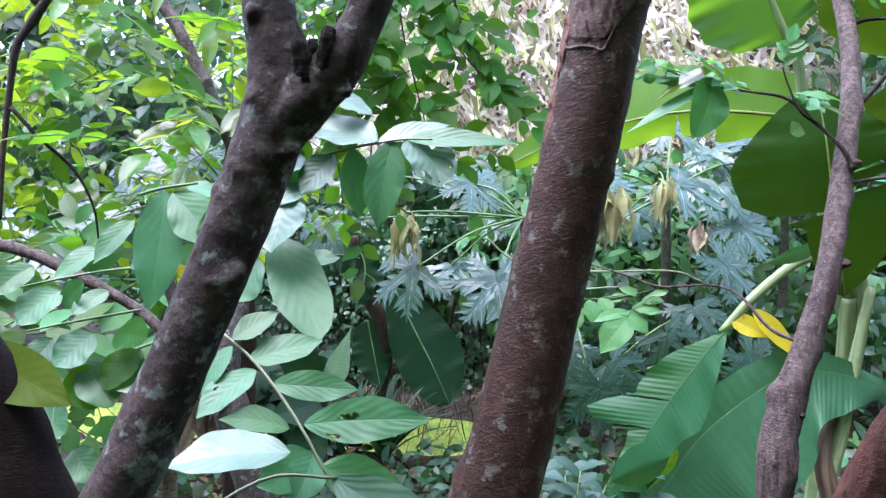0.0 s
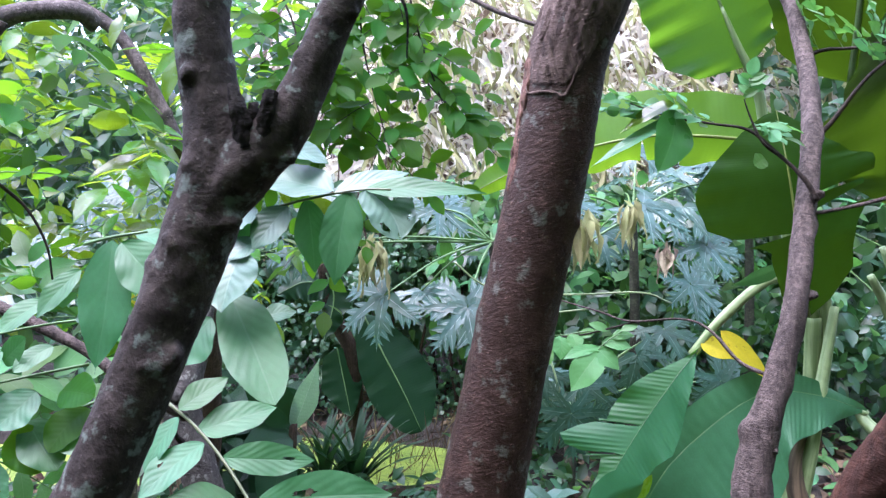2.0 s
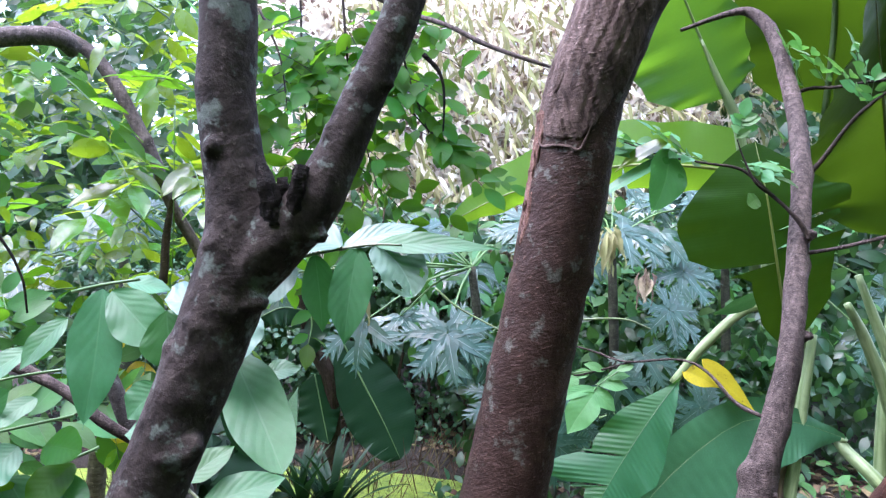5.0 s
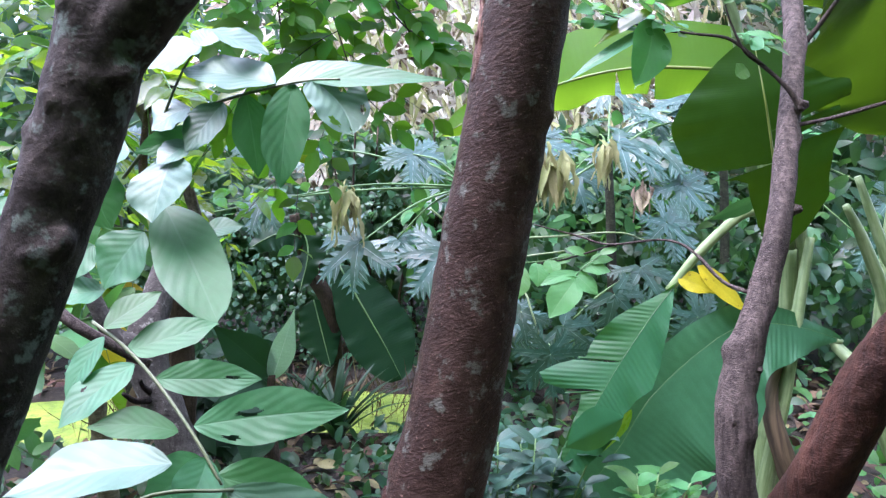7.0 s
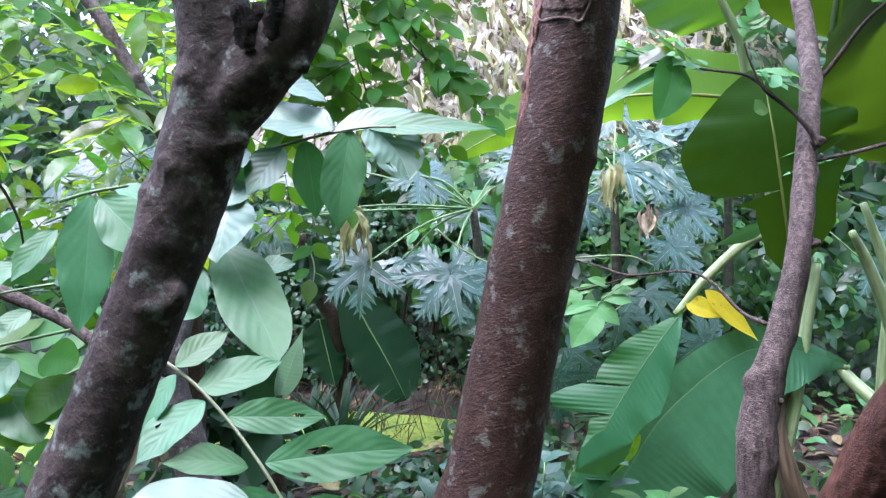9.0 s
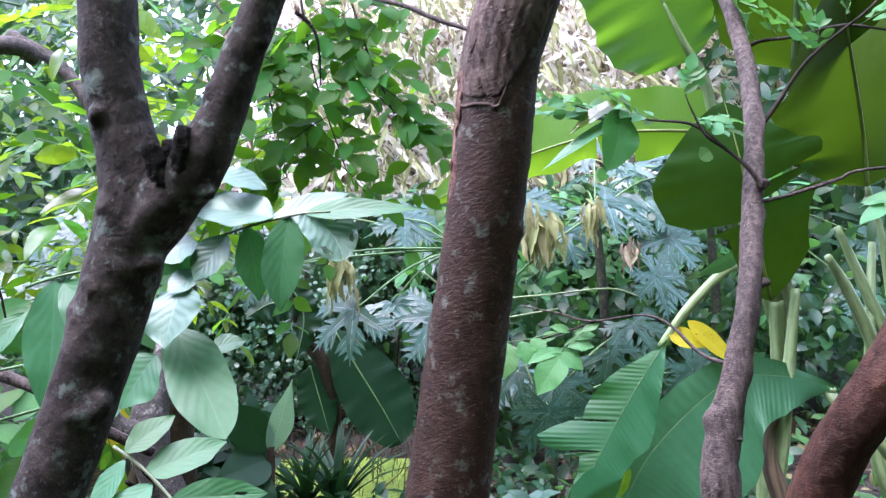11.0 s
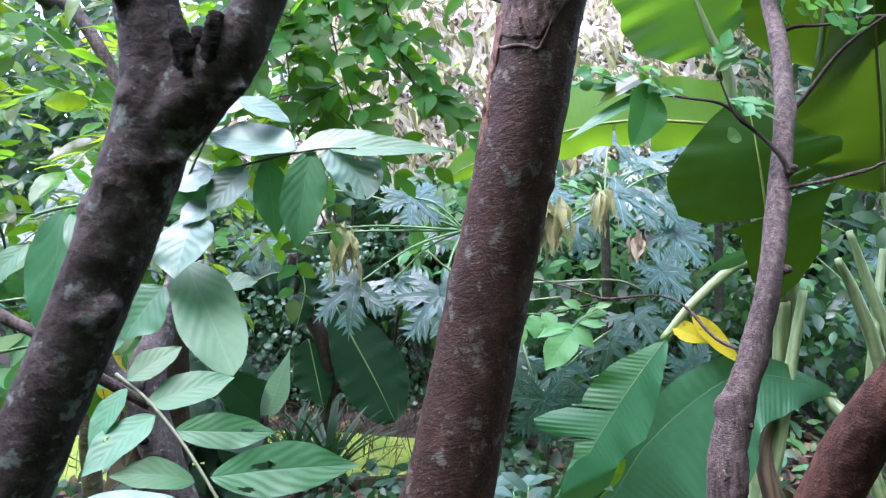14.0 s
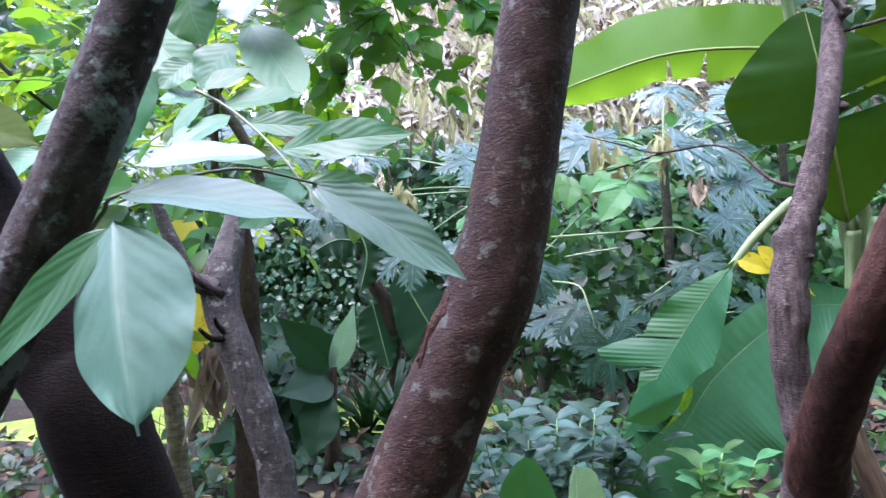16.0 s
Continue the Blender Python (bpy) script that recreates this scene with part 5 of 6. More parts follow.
leafy("crown", crown(46, (-2.206, 4.0, 2.678), (-0.636, 4.6, 3.208), 0.11, 0.17, 0.40, 5), LEAF_FAR, STEM_GREEN, tree, 0.42, "ovate", 5, 2, 0.003)

# the hanging tree over the middle
tree = thing("hanging_tree", (-2.9, 3.4, 0.0), "slim tree with drooping twigs of dark oval leaves", "tree")
mesh_part("trunk", *tube([(-2.9, 3.4, -0.05), (-2.85, 3.4, 1.4), (-2.4, 3.2, 2.9), (-0.2, 2.5, 3.4)], [0.03, 0.028, 0.025, 0.015], 30, 8, 0.05, seed=71), BARK_BROWN, tree)
mesh_part("branch", *tube([(-0.9, 2.7, 3.2), (-0.218, 2.2, 2.46), (0.013, 2.1, 2.292), (0.147, 2.0, 2.213), (0.232, 1.95, 2.156), (0.343, 1.9, 2.103), (0.419, 1.88, 2.076)], [0.010, 0.008, 0.007, 0.007, 0.0065, 0.006, 0.003], 40, 8, 0.1, seed=72), BARK_GREY, tree)
hang = []
lines = ([(-0.017, 2.2, 2.365), (0.042, 2.15, 2.126), (0.116, 2.1, 1.912)], [(-0.153, 2.2, 2.368), (-0.118, 2.15, 2.08), (-0.037, 2.1, 1.786)],
         [(-0.288, 2.3, 2.409), (-0.261, 2.25, 2.058), (-0.215, 2.2, 1.788)], [(-0.391, 2.2, 2.305), (-0.321, 2.15, 2.153), (-0.289, 2.1, 1.992)],
         [(-0.045, 2.3, 2.252), (0.031, 2.28, 2.076), (0.219, 2.25, 1.87)])
for k, line in enumerate(lines):
    mesh_part("twig", *tube(line, [0.0042, 0.0030, 0.0014], 18, 6, 0.1, seed=80 + k), BARK_TWIG, tree)
    pts = glide(line, 12)
    for i in range(1, 12):
        w = unit(pts[i] - pts[i - 1]) * 0.5 + np.array((rng.choice((-1, 1)) * rng.uniform(0.4, 1), rng.uniform(-0.6, 0.3), rng.uniform(-0.3, 0.3)))
        hang.append(spray_points(pts[i], w, (0, -0.7, 0.7), rng.uniform(0.08, 0.20), 3, rng.uniform(0.058, 0.088), 55, 0.2, 0.15))
hang += crown(12, np.array((-0.584, 2.5, 1.836)), np.array((0.05, 2.1, 2.227)), 0.060, 0.090, 0.22, 3, way=(0, -0.2, -0.3), lean=0.15, up=(0, -0.6, 0.7))
hang += crown(8, np.array((-0.423, 2.5, 1.944)), np.array((0.092, 2.2, 2.208)), 0.060, 0.085, 0.2, 3, way=(0, -0.2, -0.3), lean=0.15, up=(0, -0.6, 0.7))
hang += crown(9, np.array((-0.427, 2.4, 1.512)), np.array((0.017, 2.0, 1.887)), 0.055, 0.080, 0.2, 3, way=(0, -0.2, -0.3), lean=0.15, up=(0, -0.6, 0.7))
hang += crown(7, np.array((-0.265, 2.3, 2.197)), np.array((0.244, 2.05, 2.351)), 0.060, 0.090, 0.2, 3, way=(0, -0.2, -0.3), lean=0.15, up=(0, -0.6, 0.7))
leafy("crown", hang, LEAF_DARK, BARK_TWIG, tree, 0.55, "ovate", 6, 2, 0.0015, singles=300)

# ---- the banana plant ----
banana = thing("banana_plant", (1.78, 3.27, 0.0), "banana plant with pale stem and broad arching leaves", "banana plant", "banana plants")
mesh_part("pseudostem", *tube([(1.78, 3.27, -0.05), (1.80, 3.26, 0.4), (1.872, 3.25, 0.911), (1.841, 3.2, 1.236)], [0.065, 0.055, 0.042, 0.036], 40, 14, 0.04, seed=91), STEM_PALE, banana)
mesh_part("sheath", *tube([(1.70, 3.16, 0.0), (1.783, 3.1, 0.635), (1.846, 3.12, 0.985), (1.904, 3.14, 1.288)], [0.04, 0.032, 0.026, 0.02], 26, 10, 0.05, seed=92), STEM_PALE, banana)
mesh_part("dry_sheath", *tube([(1.90, 3.08, 0.0), (1.746, 3.05, 0.357), (1.706, 3.08, 0.602), (1.801, 3.12, 0.842)], [0.05, 0.045, 0.03, 0.01], 22, 10, 0.10, seed=93), STEM_DRY, banana, "dried brown leaf sheath")
for line, rad in (([(1.863, 3.2, 0.771), (1.908, 3.2, 1.133), (1.814, 3.1, 1.392), (1.63, 2.9, 1.29)], [0.035, 0.028, 0.024, 0.02]),
                  ([(1.849, 3.24, 1.127), (1.755, 3.18, 1.359), (1.594, 3.12, 1.402), (1.385, 3.1, 1.241), (1.253, 3.12, 1.07)], [0.026, 0.024, 0.022, 0.022, 0.018]),
                  ([(2.432, 3.1, 0.274), (2.135, 2.95, 0.627), (2.02, 3.1, 0.80), (2.022, 3.087, 0.839)], [0.036, 0.032, 0.026, 0.016]),
                  ([(1.841, 3.2, 1.236), (1.662, 3.1, 1.657), (1.577, 3.0, 1.972)], [0.03, 0.025, 0.02]),
                  ([(1.882, 3.25, 1.231), (1.663, 3.25, 1.825), (1.564, 3.2, 2.214)], [0.03, 0.025, 0.02]),
                  ([(2.616, 3.45, 0.801), (2.572, 3.46, 1.463), (2.5, 3.45, 1.752)], [0.022, 0.018, 0.014])):
    mesh_part("petiole", *tube(line, rad, 24, 8, 0.02), STEM_PALE, banana)
banana_leaf(banana, [(1.311, 2.78, 2.244), (1.273, 2.77, 2.309), (1.192, 2.75, 2.457), (1.102, 2.7, 2.594), (0.978, 2.6, 2.744), (0.879, 2.5, 2.838)], (0.10, 0.29, 0.30, 0.30, 0.28), (0.16, 0.24, 0.26, 0.26, 0.24), (0.1, -1, -0.1), BANANA, (0.10, 0.30), seed=1, rib_radius=0.008, pointed=0.5)
mesh_part("petiole", *tube([(1.557, 3.0, 1.558), (1.448, 2.88, 1.911), (1.38, 2.82, 2.145), (1.318, 2.785, 2.24), (1.271, 2.765, 2.308), (1.19, 2.745, 2.455)], [0.024, 0.022, 0.021, 0.018, 0.014, 0.006], 30, 10, 0.03), STEM_PALE, banana)
banana_leaf(banana, [(1.602, 3.0, 1.967), (1.323, 3.05, 2.01), (1.025, 3.15, 2.018), (0.743, 3.3, 1.961), (0.508, 3.4, 1.882), (0.278, 3.4, 1.757)], (0.10, 0.15, 0.16, 0.13), (0.20, 0.22, 0.20, 0.15), (0.0, -0.85, -0.5), BANANA_YELLOW_BACKLIT, (0.25, 0.85), tears=((0.3, 0.42), ()), gap=0.015, seed=2, rib_radius=0.008, rib_mat=RIB_YELLOW)
# Blade whose shade comes from its darker material.
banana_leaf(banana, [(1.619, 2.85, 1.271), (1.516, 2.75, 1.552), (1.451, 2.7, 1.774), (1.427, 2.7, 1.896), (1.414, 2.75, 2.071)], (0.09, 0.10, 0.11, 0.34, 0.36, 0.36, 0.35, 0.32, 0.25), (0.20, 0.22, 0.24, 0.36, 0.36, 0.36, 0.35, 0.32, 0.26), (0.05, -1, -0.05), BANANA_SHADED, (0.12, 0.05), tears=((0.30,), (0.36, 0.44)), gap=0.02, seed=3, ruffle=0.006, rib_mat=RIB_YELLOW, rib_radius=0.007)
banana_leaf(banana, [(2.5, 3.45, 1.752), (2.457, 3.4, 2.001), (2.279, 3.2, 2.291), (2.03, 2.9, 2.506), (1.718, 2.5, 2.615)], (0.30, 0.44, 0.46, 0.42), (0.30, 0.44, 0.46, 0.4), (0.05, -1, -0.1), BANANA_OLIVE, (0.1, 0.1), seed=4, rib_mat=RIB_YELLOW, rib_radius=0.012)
banana_leaf(banana, [(1.173, 2.85, 1.137), (1.041, 2.8, 0.999), (0.903, 2.75, 0.832), (0.787, 2.7, 0.678), (0.671, 2.66, 0.512)], (0.01, 0.05, 0.09, 0.13, 0.15, 0.12, 0.11, 0.13, 0.13, 0.12, 0.11), (0.01, 0.02, 0.04, 0.06, 0.09, 0.11, 0.12, 0.13, 0.13, 0.12, 0.20, 0.24, 0.21, 0.07, 0.06, 0.05, 0.05, 0.05, 0.04, 0.04, 0.03), (-0.15, -0.9, 0.45), BANANA_RIBBED, (0.10, 0.12), tears=((), (0.47, 0.63)), gap=0.015, seed=5, rib_radius=0.0020, rib_mat=RIB_DARK, ruffle=0.010, sweep=0.55, pointed=0.25, pleats=40, rows=280)
leaf(banana, (0.878, 2.6, 0.687), (0.65, 2.55, 0.606), 0.15, (0.35, -0.9, 0.1), mat=BANANA_RIBBED, kind="ovate", fold=-0.3, label="dark curled lobe of a torn leaf")
leaf(banana, (0.949, 2.72, 0.678), (0.824, 2.7, 0.519), 0.05, (0.4, -0.8, 0.3), mat=LEAF_LIME, kind="pointed", fold=0.3)
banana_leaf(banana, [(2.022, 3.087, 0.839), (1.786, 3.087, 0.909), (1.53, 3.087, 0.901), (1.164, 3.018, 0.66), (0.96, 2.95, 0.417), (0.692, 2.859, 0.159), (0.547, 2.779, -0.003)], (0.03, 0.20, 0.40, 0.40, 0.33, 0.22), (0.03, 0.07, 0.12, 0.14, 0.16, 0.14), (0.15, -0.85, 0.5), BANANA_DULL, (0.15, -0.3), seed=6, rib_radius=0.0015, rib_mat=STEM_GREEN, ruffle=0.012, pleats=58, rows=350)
# Unseen blade added overhead to cast shade on the hanging one.
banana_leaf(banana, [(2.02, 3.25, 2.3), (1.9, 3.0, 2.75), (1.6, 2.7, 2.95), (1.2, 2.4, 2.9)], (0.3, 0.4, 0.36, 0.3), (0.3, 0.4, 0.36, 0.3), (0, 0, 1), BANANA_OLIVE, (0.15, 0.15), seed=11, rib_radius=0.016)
leaf(banana, (1.286, 3.1, 1.133), (1.427, 3.05, 1.063), 0.09, (0, -1, 0.2), mat=LEAF_YELLOW, kind="pointed", label="withered yellow leaf remnant")
leaf(banana, (1.365, 3.08, 1.182), (1.576, 3.02, 0.966), 0.09, (0.1, -1, 0.3), mat=LEAF_YELLOW, kind="pointed", label="withered yellow leaf remnant")
leaf(banana, (1.619, 3.05, 1.469), (1.362, 3.0, 1.379), 0.09, (0, -0.8, -0.5), mat=BANANA_DULL, kind="pointed", label="rolled dark leaf tip")
stems = thing("banana_sucker", (2.75, 3.35, 0.0), "pale green banana shoots in a clump beside the plant", "banana plant", "banana plants")
for line in ([(2.7, 3.3, -0.05), (2.334, 3.2, 0.909), (2.166, 3.15, 1.25), (2.038, 3.1, 1.428)], [(2.8, 3.35, -0.05), (2.466, 3.3, 0.944), (2.331, 3.28, 1.266), (2.192, 3.25, 1.555)], [(2.6, 3.3, -0.05), (2.366, 3.3, 0.436), (2.369, 3.3, 1.092), (2.436, 3.35, 1.472)]):
    mesh_part("stem", *tube(line, [0.045, 0.034, 0.026, 0.016], 24, 10, 0.03), STEM_PALE, stems)

banana = thing("banana_plant", (-0.15, 5.0, 0.0), "young banana plant with one dark drooping leaf", "banana plant", "banana plants")
mesh_part("pseudostem", *tube([(-0.35, 5.05, -0.05), (-0.36, 5.05, 0.7), (-0.503, 5.05, 1.028), (-0.581, 5.0, 1.379)], [0.07, 0.06, 0.045, 0.035], 24, 10, 0.06, seed=95), BARK_BROWN, banana)
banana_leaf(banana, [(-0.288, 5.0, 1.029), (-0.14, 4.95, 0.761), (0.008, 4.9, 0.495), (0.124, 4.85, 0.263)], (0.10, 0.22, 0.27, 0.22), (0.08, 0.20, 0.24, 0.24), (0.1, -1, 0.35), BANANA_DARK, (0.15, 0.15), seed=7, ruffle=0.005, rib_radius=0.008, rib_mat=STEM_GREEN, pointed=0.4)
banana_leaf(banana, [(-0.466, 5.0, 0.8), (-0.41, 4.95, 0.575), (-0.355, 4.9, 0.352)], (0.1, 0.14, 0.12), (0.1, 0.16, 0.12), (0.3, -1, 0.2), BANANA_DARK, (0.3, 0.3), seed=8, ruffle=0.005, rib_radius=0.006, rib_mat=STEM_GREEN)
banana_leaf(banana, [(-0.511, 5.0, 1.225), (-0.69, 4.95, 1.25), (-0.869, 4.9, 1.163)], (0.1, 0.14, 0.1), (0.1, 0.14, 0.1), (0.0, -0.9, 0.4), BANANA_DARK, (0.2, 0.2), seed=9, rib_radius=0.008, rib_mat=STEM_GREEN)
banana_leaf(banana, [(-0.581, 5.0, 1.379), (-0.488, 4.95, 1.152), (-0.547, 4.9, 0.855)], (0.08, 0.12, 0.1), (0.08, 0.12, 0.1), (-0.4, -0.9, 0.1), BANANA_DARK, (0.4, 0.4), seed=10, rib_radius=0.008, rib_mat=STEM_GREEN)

young = thing("young_banana_plant", (-0.566, 3.7, 0.175), "small banana plant with upright broad leaves", "banana plant", "banana plants")
mesh_part("pseudostem", *tube([(-0.564, 3.7, 0.086), (-0.563, 3.7, 0.409), (-0.549, 3.7, 0.613)], [0.05, 0.026, 0.02], 16, 8, 0.08, seed=96), BARK_BROWN, young)
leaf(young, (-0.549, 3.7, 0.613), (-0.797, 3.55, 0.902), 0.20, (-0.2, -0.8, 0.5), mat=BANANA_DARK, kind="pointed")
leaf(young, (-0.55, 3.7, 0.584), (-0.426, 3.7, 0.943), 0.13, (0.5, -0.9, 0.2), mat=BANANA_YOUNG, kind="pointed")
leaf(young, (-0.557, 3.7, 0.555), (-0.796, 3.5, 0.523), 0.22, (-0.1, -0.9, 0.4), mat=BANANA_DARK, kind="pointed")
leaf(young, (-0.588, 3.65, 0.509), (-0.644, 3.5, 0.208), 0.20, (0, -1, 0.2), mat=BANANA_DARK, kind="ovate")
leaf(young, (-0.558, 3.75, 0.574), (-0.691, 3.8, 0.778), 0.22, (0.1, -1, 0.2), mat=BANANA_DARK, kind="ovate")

curl = thing("young_banana_plant", (0.39, 2.3, 0.439), "low ribbed young leaves rising from the ground", "banana plant", "banana plants")
leaf(curl, (0.443, 2.3, 0.29), (0.405, 2.18, 0.575), 0.20, (0.1, -0.6, 0.8), mat=BANANA_YOUNG, kind="round", fold=0.3, label="pale ribbed leaf catching the light")
leaf(curl, (0.30, 2.35, 0.33), (0.275, 2.33, 0.562), 0.17, (-0.2, -0.9, 0.3), mat=BANANA_RIBBED, kind="round", fold=0.3)

# ---- papayas ----
PAP = [papaya_mesh(n, s, d) for n, s, d in ((5, 1, 0.25), (7, 2, 0.12), (5, 3, 0.4))]


def papaya_leaf(parent, centre, normal, way, size, kind=0, root=None, material=None):
    v, f, u = PAP[kind]
    mesh_part("leaf", turned(v, centre, normal, way, size * 1.0), f, u, material or PAPAYA, parent)
    if root is not None:
        a, b = np.asarray(root, float), np.asarray(centre, float)
        mesh_part("petiole", *tube([a, (a + b) / 2 + np.array((0, 0, 0.06)), b], [0.009, 0.007, 0.005], 10, 6), STEM_GREEN, parent)


def dry_bunch(parent, top, length, mat, count=7, label="withered hanging leaf", spread=1.0):
    pieces = []
    for k in range(count):
        a = 6.28 * k / count + rng.uniform(-0.3, 0.3)
        out = np.array((math.cos(a), 0.6 * math.sin(a), 0)) * length * spread * rng.uniform(0.18, 0.4)
        tip = np.asarray(top) + out + rng.normal(0, 0.09 * length, 3) + np.array((0, 0, -length * rng.uniform(0.55, 1.1)))
        pieces.append(blade(np.asarray(top) + out * 0.15 + rng.normal(0, 0.10 * length, 3), tip, length * rng.uniform(0.10, 0.24), (math.cos(a) + rng.normal(0, 0.4), math.sin(a) - 0.5, 0.2), "pointed", 0.7, rng.uniform(-0.05, 0.15), 0.14, 12, 4, seed=k))
    mesh_part("withered_leaf", *join(pieces), mat, parent, label)


def papaya_plant(k, base, top, leaves):
    plant = thing("papaya_plant", base, "papaya plant with deeply cut blue-green leaves on long stalks", "papaya plant", "papaya plants")
    mesh_part("trunk", *tube([np.array(base) - np.array((0, 0, 0.05)), (np.array(base) + np.array(top)) / 2 + np.array((0.03, 0, 0)), top], [0.045, 0.036, 0.028], 24, 10, 0.05, seed=100 + k), BARK_PAPAYA, plant)
    for centre, normal, way, size, kind in leaves:
        # The low plant, k == 2, wears the leaf colour with shade in it.
        papaya_leaf(plant, centre, normal, way, size, kind, top, PAPAYA_SHADED if k == 2 else PAPAYA)
    for q in range((4, 3, 2, 5, 4)[k]):
        turn, far = 2.4 * q + k, rng.uniform(0.35, 0.8)
        out = np.array((math.cos(turn), 0.8 * math.sin(turn), 0.0))
        spot = np.array(top) + out * far + np.array((0, 0.8, rng.uniform(0.0, 0.45)))
        papaya_leaf(plant, spot, out * 0.45 + np.array((0, -0.25, 1.0)), out + np.array((0, 0, -0.3)), rng.uniform(0.5, 0.7), q % 3, top)
    if k == 0:
        dry_bunch(plant, (-0.172, 4.2, 1.524), 0.30, STRAW_LIME, 15, "yellowed withered leaf hanging down", 0.75)
    if k == 1:
        for line in ([(0.688, 4.35, 1.229), (1.067, 4.3, 1.243), (1.405, 4.25, 1.261), (1.605, 4.3, 1.197)], [(0.778, 4.4, 1.104), (0.94, 4.35, 1.131), (1.099, 4.3, 1.154)], [(0.683, 4.3, 0.966), (0.819, 4.2, 0.94), (0.862, 4.15, 0.822), (0.905, 4.15, 0.683)], [(0.299, 4.4, 1.42), (0.442, 4.4, 1.304), (0.725, 4.4, 1.158)]):
            mesh_part("petiole", *tube(line, [0.007, 0.006, 0.005], 16, 6, 0.03), STEM_PALE, plant)
        dry_bunch(plant, (1.0, 4.2, 1.705), 0.33, STRAW_LIME, 15, "yellowed withered leaf hanging down", 0.75)
        dry_bunch(plant, (1.305, 4.2, 1.792), 0.27, STRAW_LIME, 13, "yellowed withered leaf hanging down", 0.6)
        dry_bunch(plant, (1.535, 4.2, 1.534), 0.20, STRAW_BROWN, 9, "bleached withered leaf", 0.8)


papaya_plant(0, (0.72, 4.95, 0.0), (0.58, 4.9, 1.55), (((-0.121, 4.25, 1.226), (-0.35, -0.8, 0.55), (-0.9, 0, -0.7), 0.62, 0), ((0.387, 4.5, 1.137), (0.0, -0.9, 0.5), (0.1, 0, -1), 0.70, 1), ((0.11, 5.0, 1.202), (0.1, -0.6, 0.8), (0.3, -0.3, -0.6), 0.55, 2),
        ((-0.719, 4.6, 1.47), (-0.3, -0.8, 0.5), (-0.2, 0, -1), 0.45, 0), ((0.227, 5.0, 1.776), (0.2, -0.7, 0.7), (0.4, 0, -0.8), 0.60, 1), ((-1.265, 4.8, 1.373), (-0.2, -0.7, 0.7), (-0.5, 0, -0.6), 0.6, 1), ((-0.584, 5.4, 1.873), (0, -0.6, 0.8), (-0.3, 0, -0.8), 0.6, 0)))
papaya_plant(1, (1.55, 4.9, 0.0), (1.55, 4.9, 1.75), (((0.96, 4.6, 1.837), (0, -0.7, 0.75), (-0.3, 0, -0.8), 0.70, 1), ((1.521, 4.6, 1.812), (0.2, -0.6, 0.8), (0.5, 0, -0.7), 0.75, 0), ((1.763, 4.4, 1.305), (0.3, -0.8, 0.5), (0.6, 0, -0.7), 0.55, 1),
        ((0.607, 4.6, 1.064), (0, -0.8, 0.5), (-0.4, 0, -0.7), 0.6, 0), ((1.662, 5.2, 2.249), (0, -0.6, 0.8), (0.2, 0, -0.8), 0.6, 2), ((1.327, 5.0, 1.629), (0, -0.7, 0.7), (0.1, 0, -1), 0.6, 2), ((2.253, 5.2, 2.015), (0.2, -0.6, 0.8), (0.6, 0, -0.5), 0.6, 0)))
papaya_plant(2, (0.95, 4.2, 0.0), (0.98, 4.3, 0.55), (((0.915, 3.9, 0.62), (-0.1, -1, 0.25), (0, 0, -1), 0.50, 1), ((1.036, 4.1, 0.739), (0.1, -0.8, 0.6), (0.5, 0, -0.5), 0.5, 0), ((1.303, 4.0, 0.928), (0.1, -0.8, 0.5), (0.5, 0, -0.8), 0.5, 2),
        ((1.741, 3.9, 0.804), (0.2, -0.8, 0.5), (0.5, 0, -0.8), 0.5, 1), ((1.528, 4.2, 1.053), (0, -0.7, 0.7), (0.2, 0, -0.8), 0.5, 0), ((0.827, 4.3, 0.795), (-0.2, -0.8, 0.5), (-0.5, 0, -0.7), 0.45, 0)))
papaya_plant(3, (-1.6, 4.6, 0.0), (-1.6, 4.6, 1.6), (((-2.386, 4.4, 1.241), (0.1, -0.7, 0.7), (0.3, 0, -0.8), 0.6, 1), ((-1.537, 4.4, 1.82), (0.1, -0.7, 0.7), (0.3, 0, -0.8), 0.6, 0), ((-2.212, 4.6, 1.436), (-0.1, -0.7, 0.7), (-0.4, 0, -0.7), 0.6, 1), ((-2.636, 4.5, 1.386), (0, -0.7, 0.6), (-0.4, 0, -0.7), 0.55, 0),
        ((-1.847, 4.6, 1.796), (0, -0.7, 0.7), (-0.4, 0, -0.7), 0.6, 2), ((-1.832, 4.9, 1.946), (0, -0.7, 0.7), (-0.1, 0, -0.9), 0.6, 1), ((-2.133, 4.4, 1.438), (-0.1, -0.8, 0.6), (-0.3, 0, -0.9), 0.5, 1)))
papaya_plant(4, (2.6, 5.4, 0.0), (2.6, 5.4, 1.9), (((2.199, 5.1, 2.149), (0.1, -0.6, 0.8), (0.2, 0, -0.8), 0.7, 1), ((1.936, 5.0, 1.816), (-0.1, -0.7, 0.7), (-0.2, 0, -0.9), 0.65, 0), ((2.065, 4.9, 1.546), (0.1, -0.8, 0.6), (0.3, 0, -0.9), 0.6, 1), ((2.261, 5.2, 2.184), (0, -0.7, 0.7), (-0.3, 0, -0.7), 0.65, 0),
        ((3.512, 5.0, 1.093), (0, -0.8, 0.6), (0.2, 0, -0.8), 0.55, 0), ((3.823, 5.2, 1.427), (0, -0.7, 0.7), (0.5, 0, -0.6), 0.6, 1)))

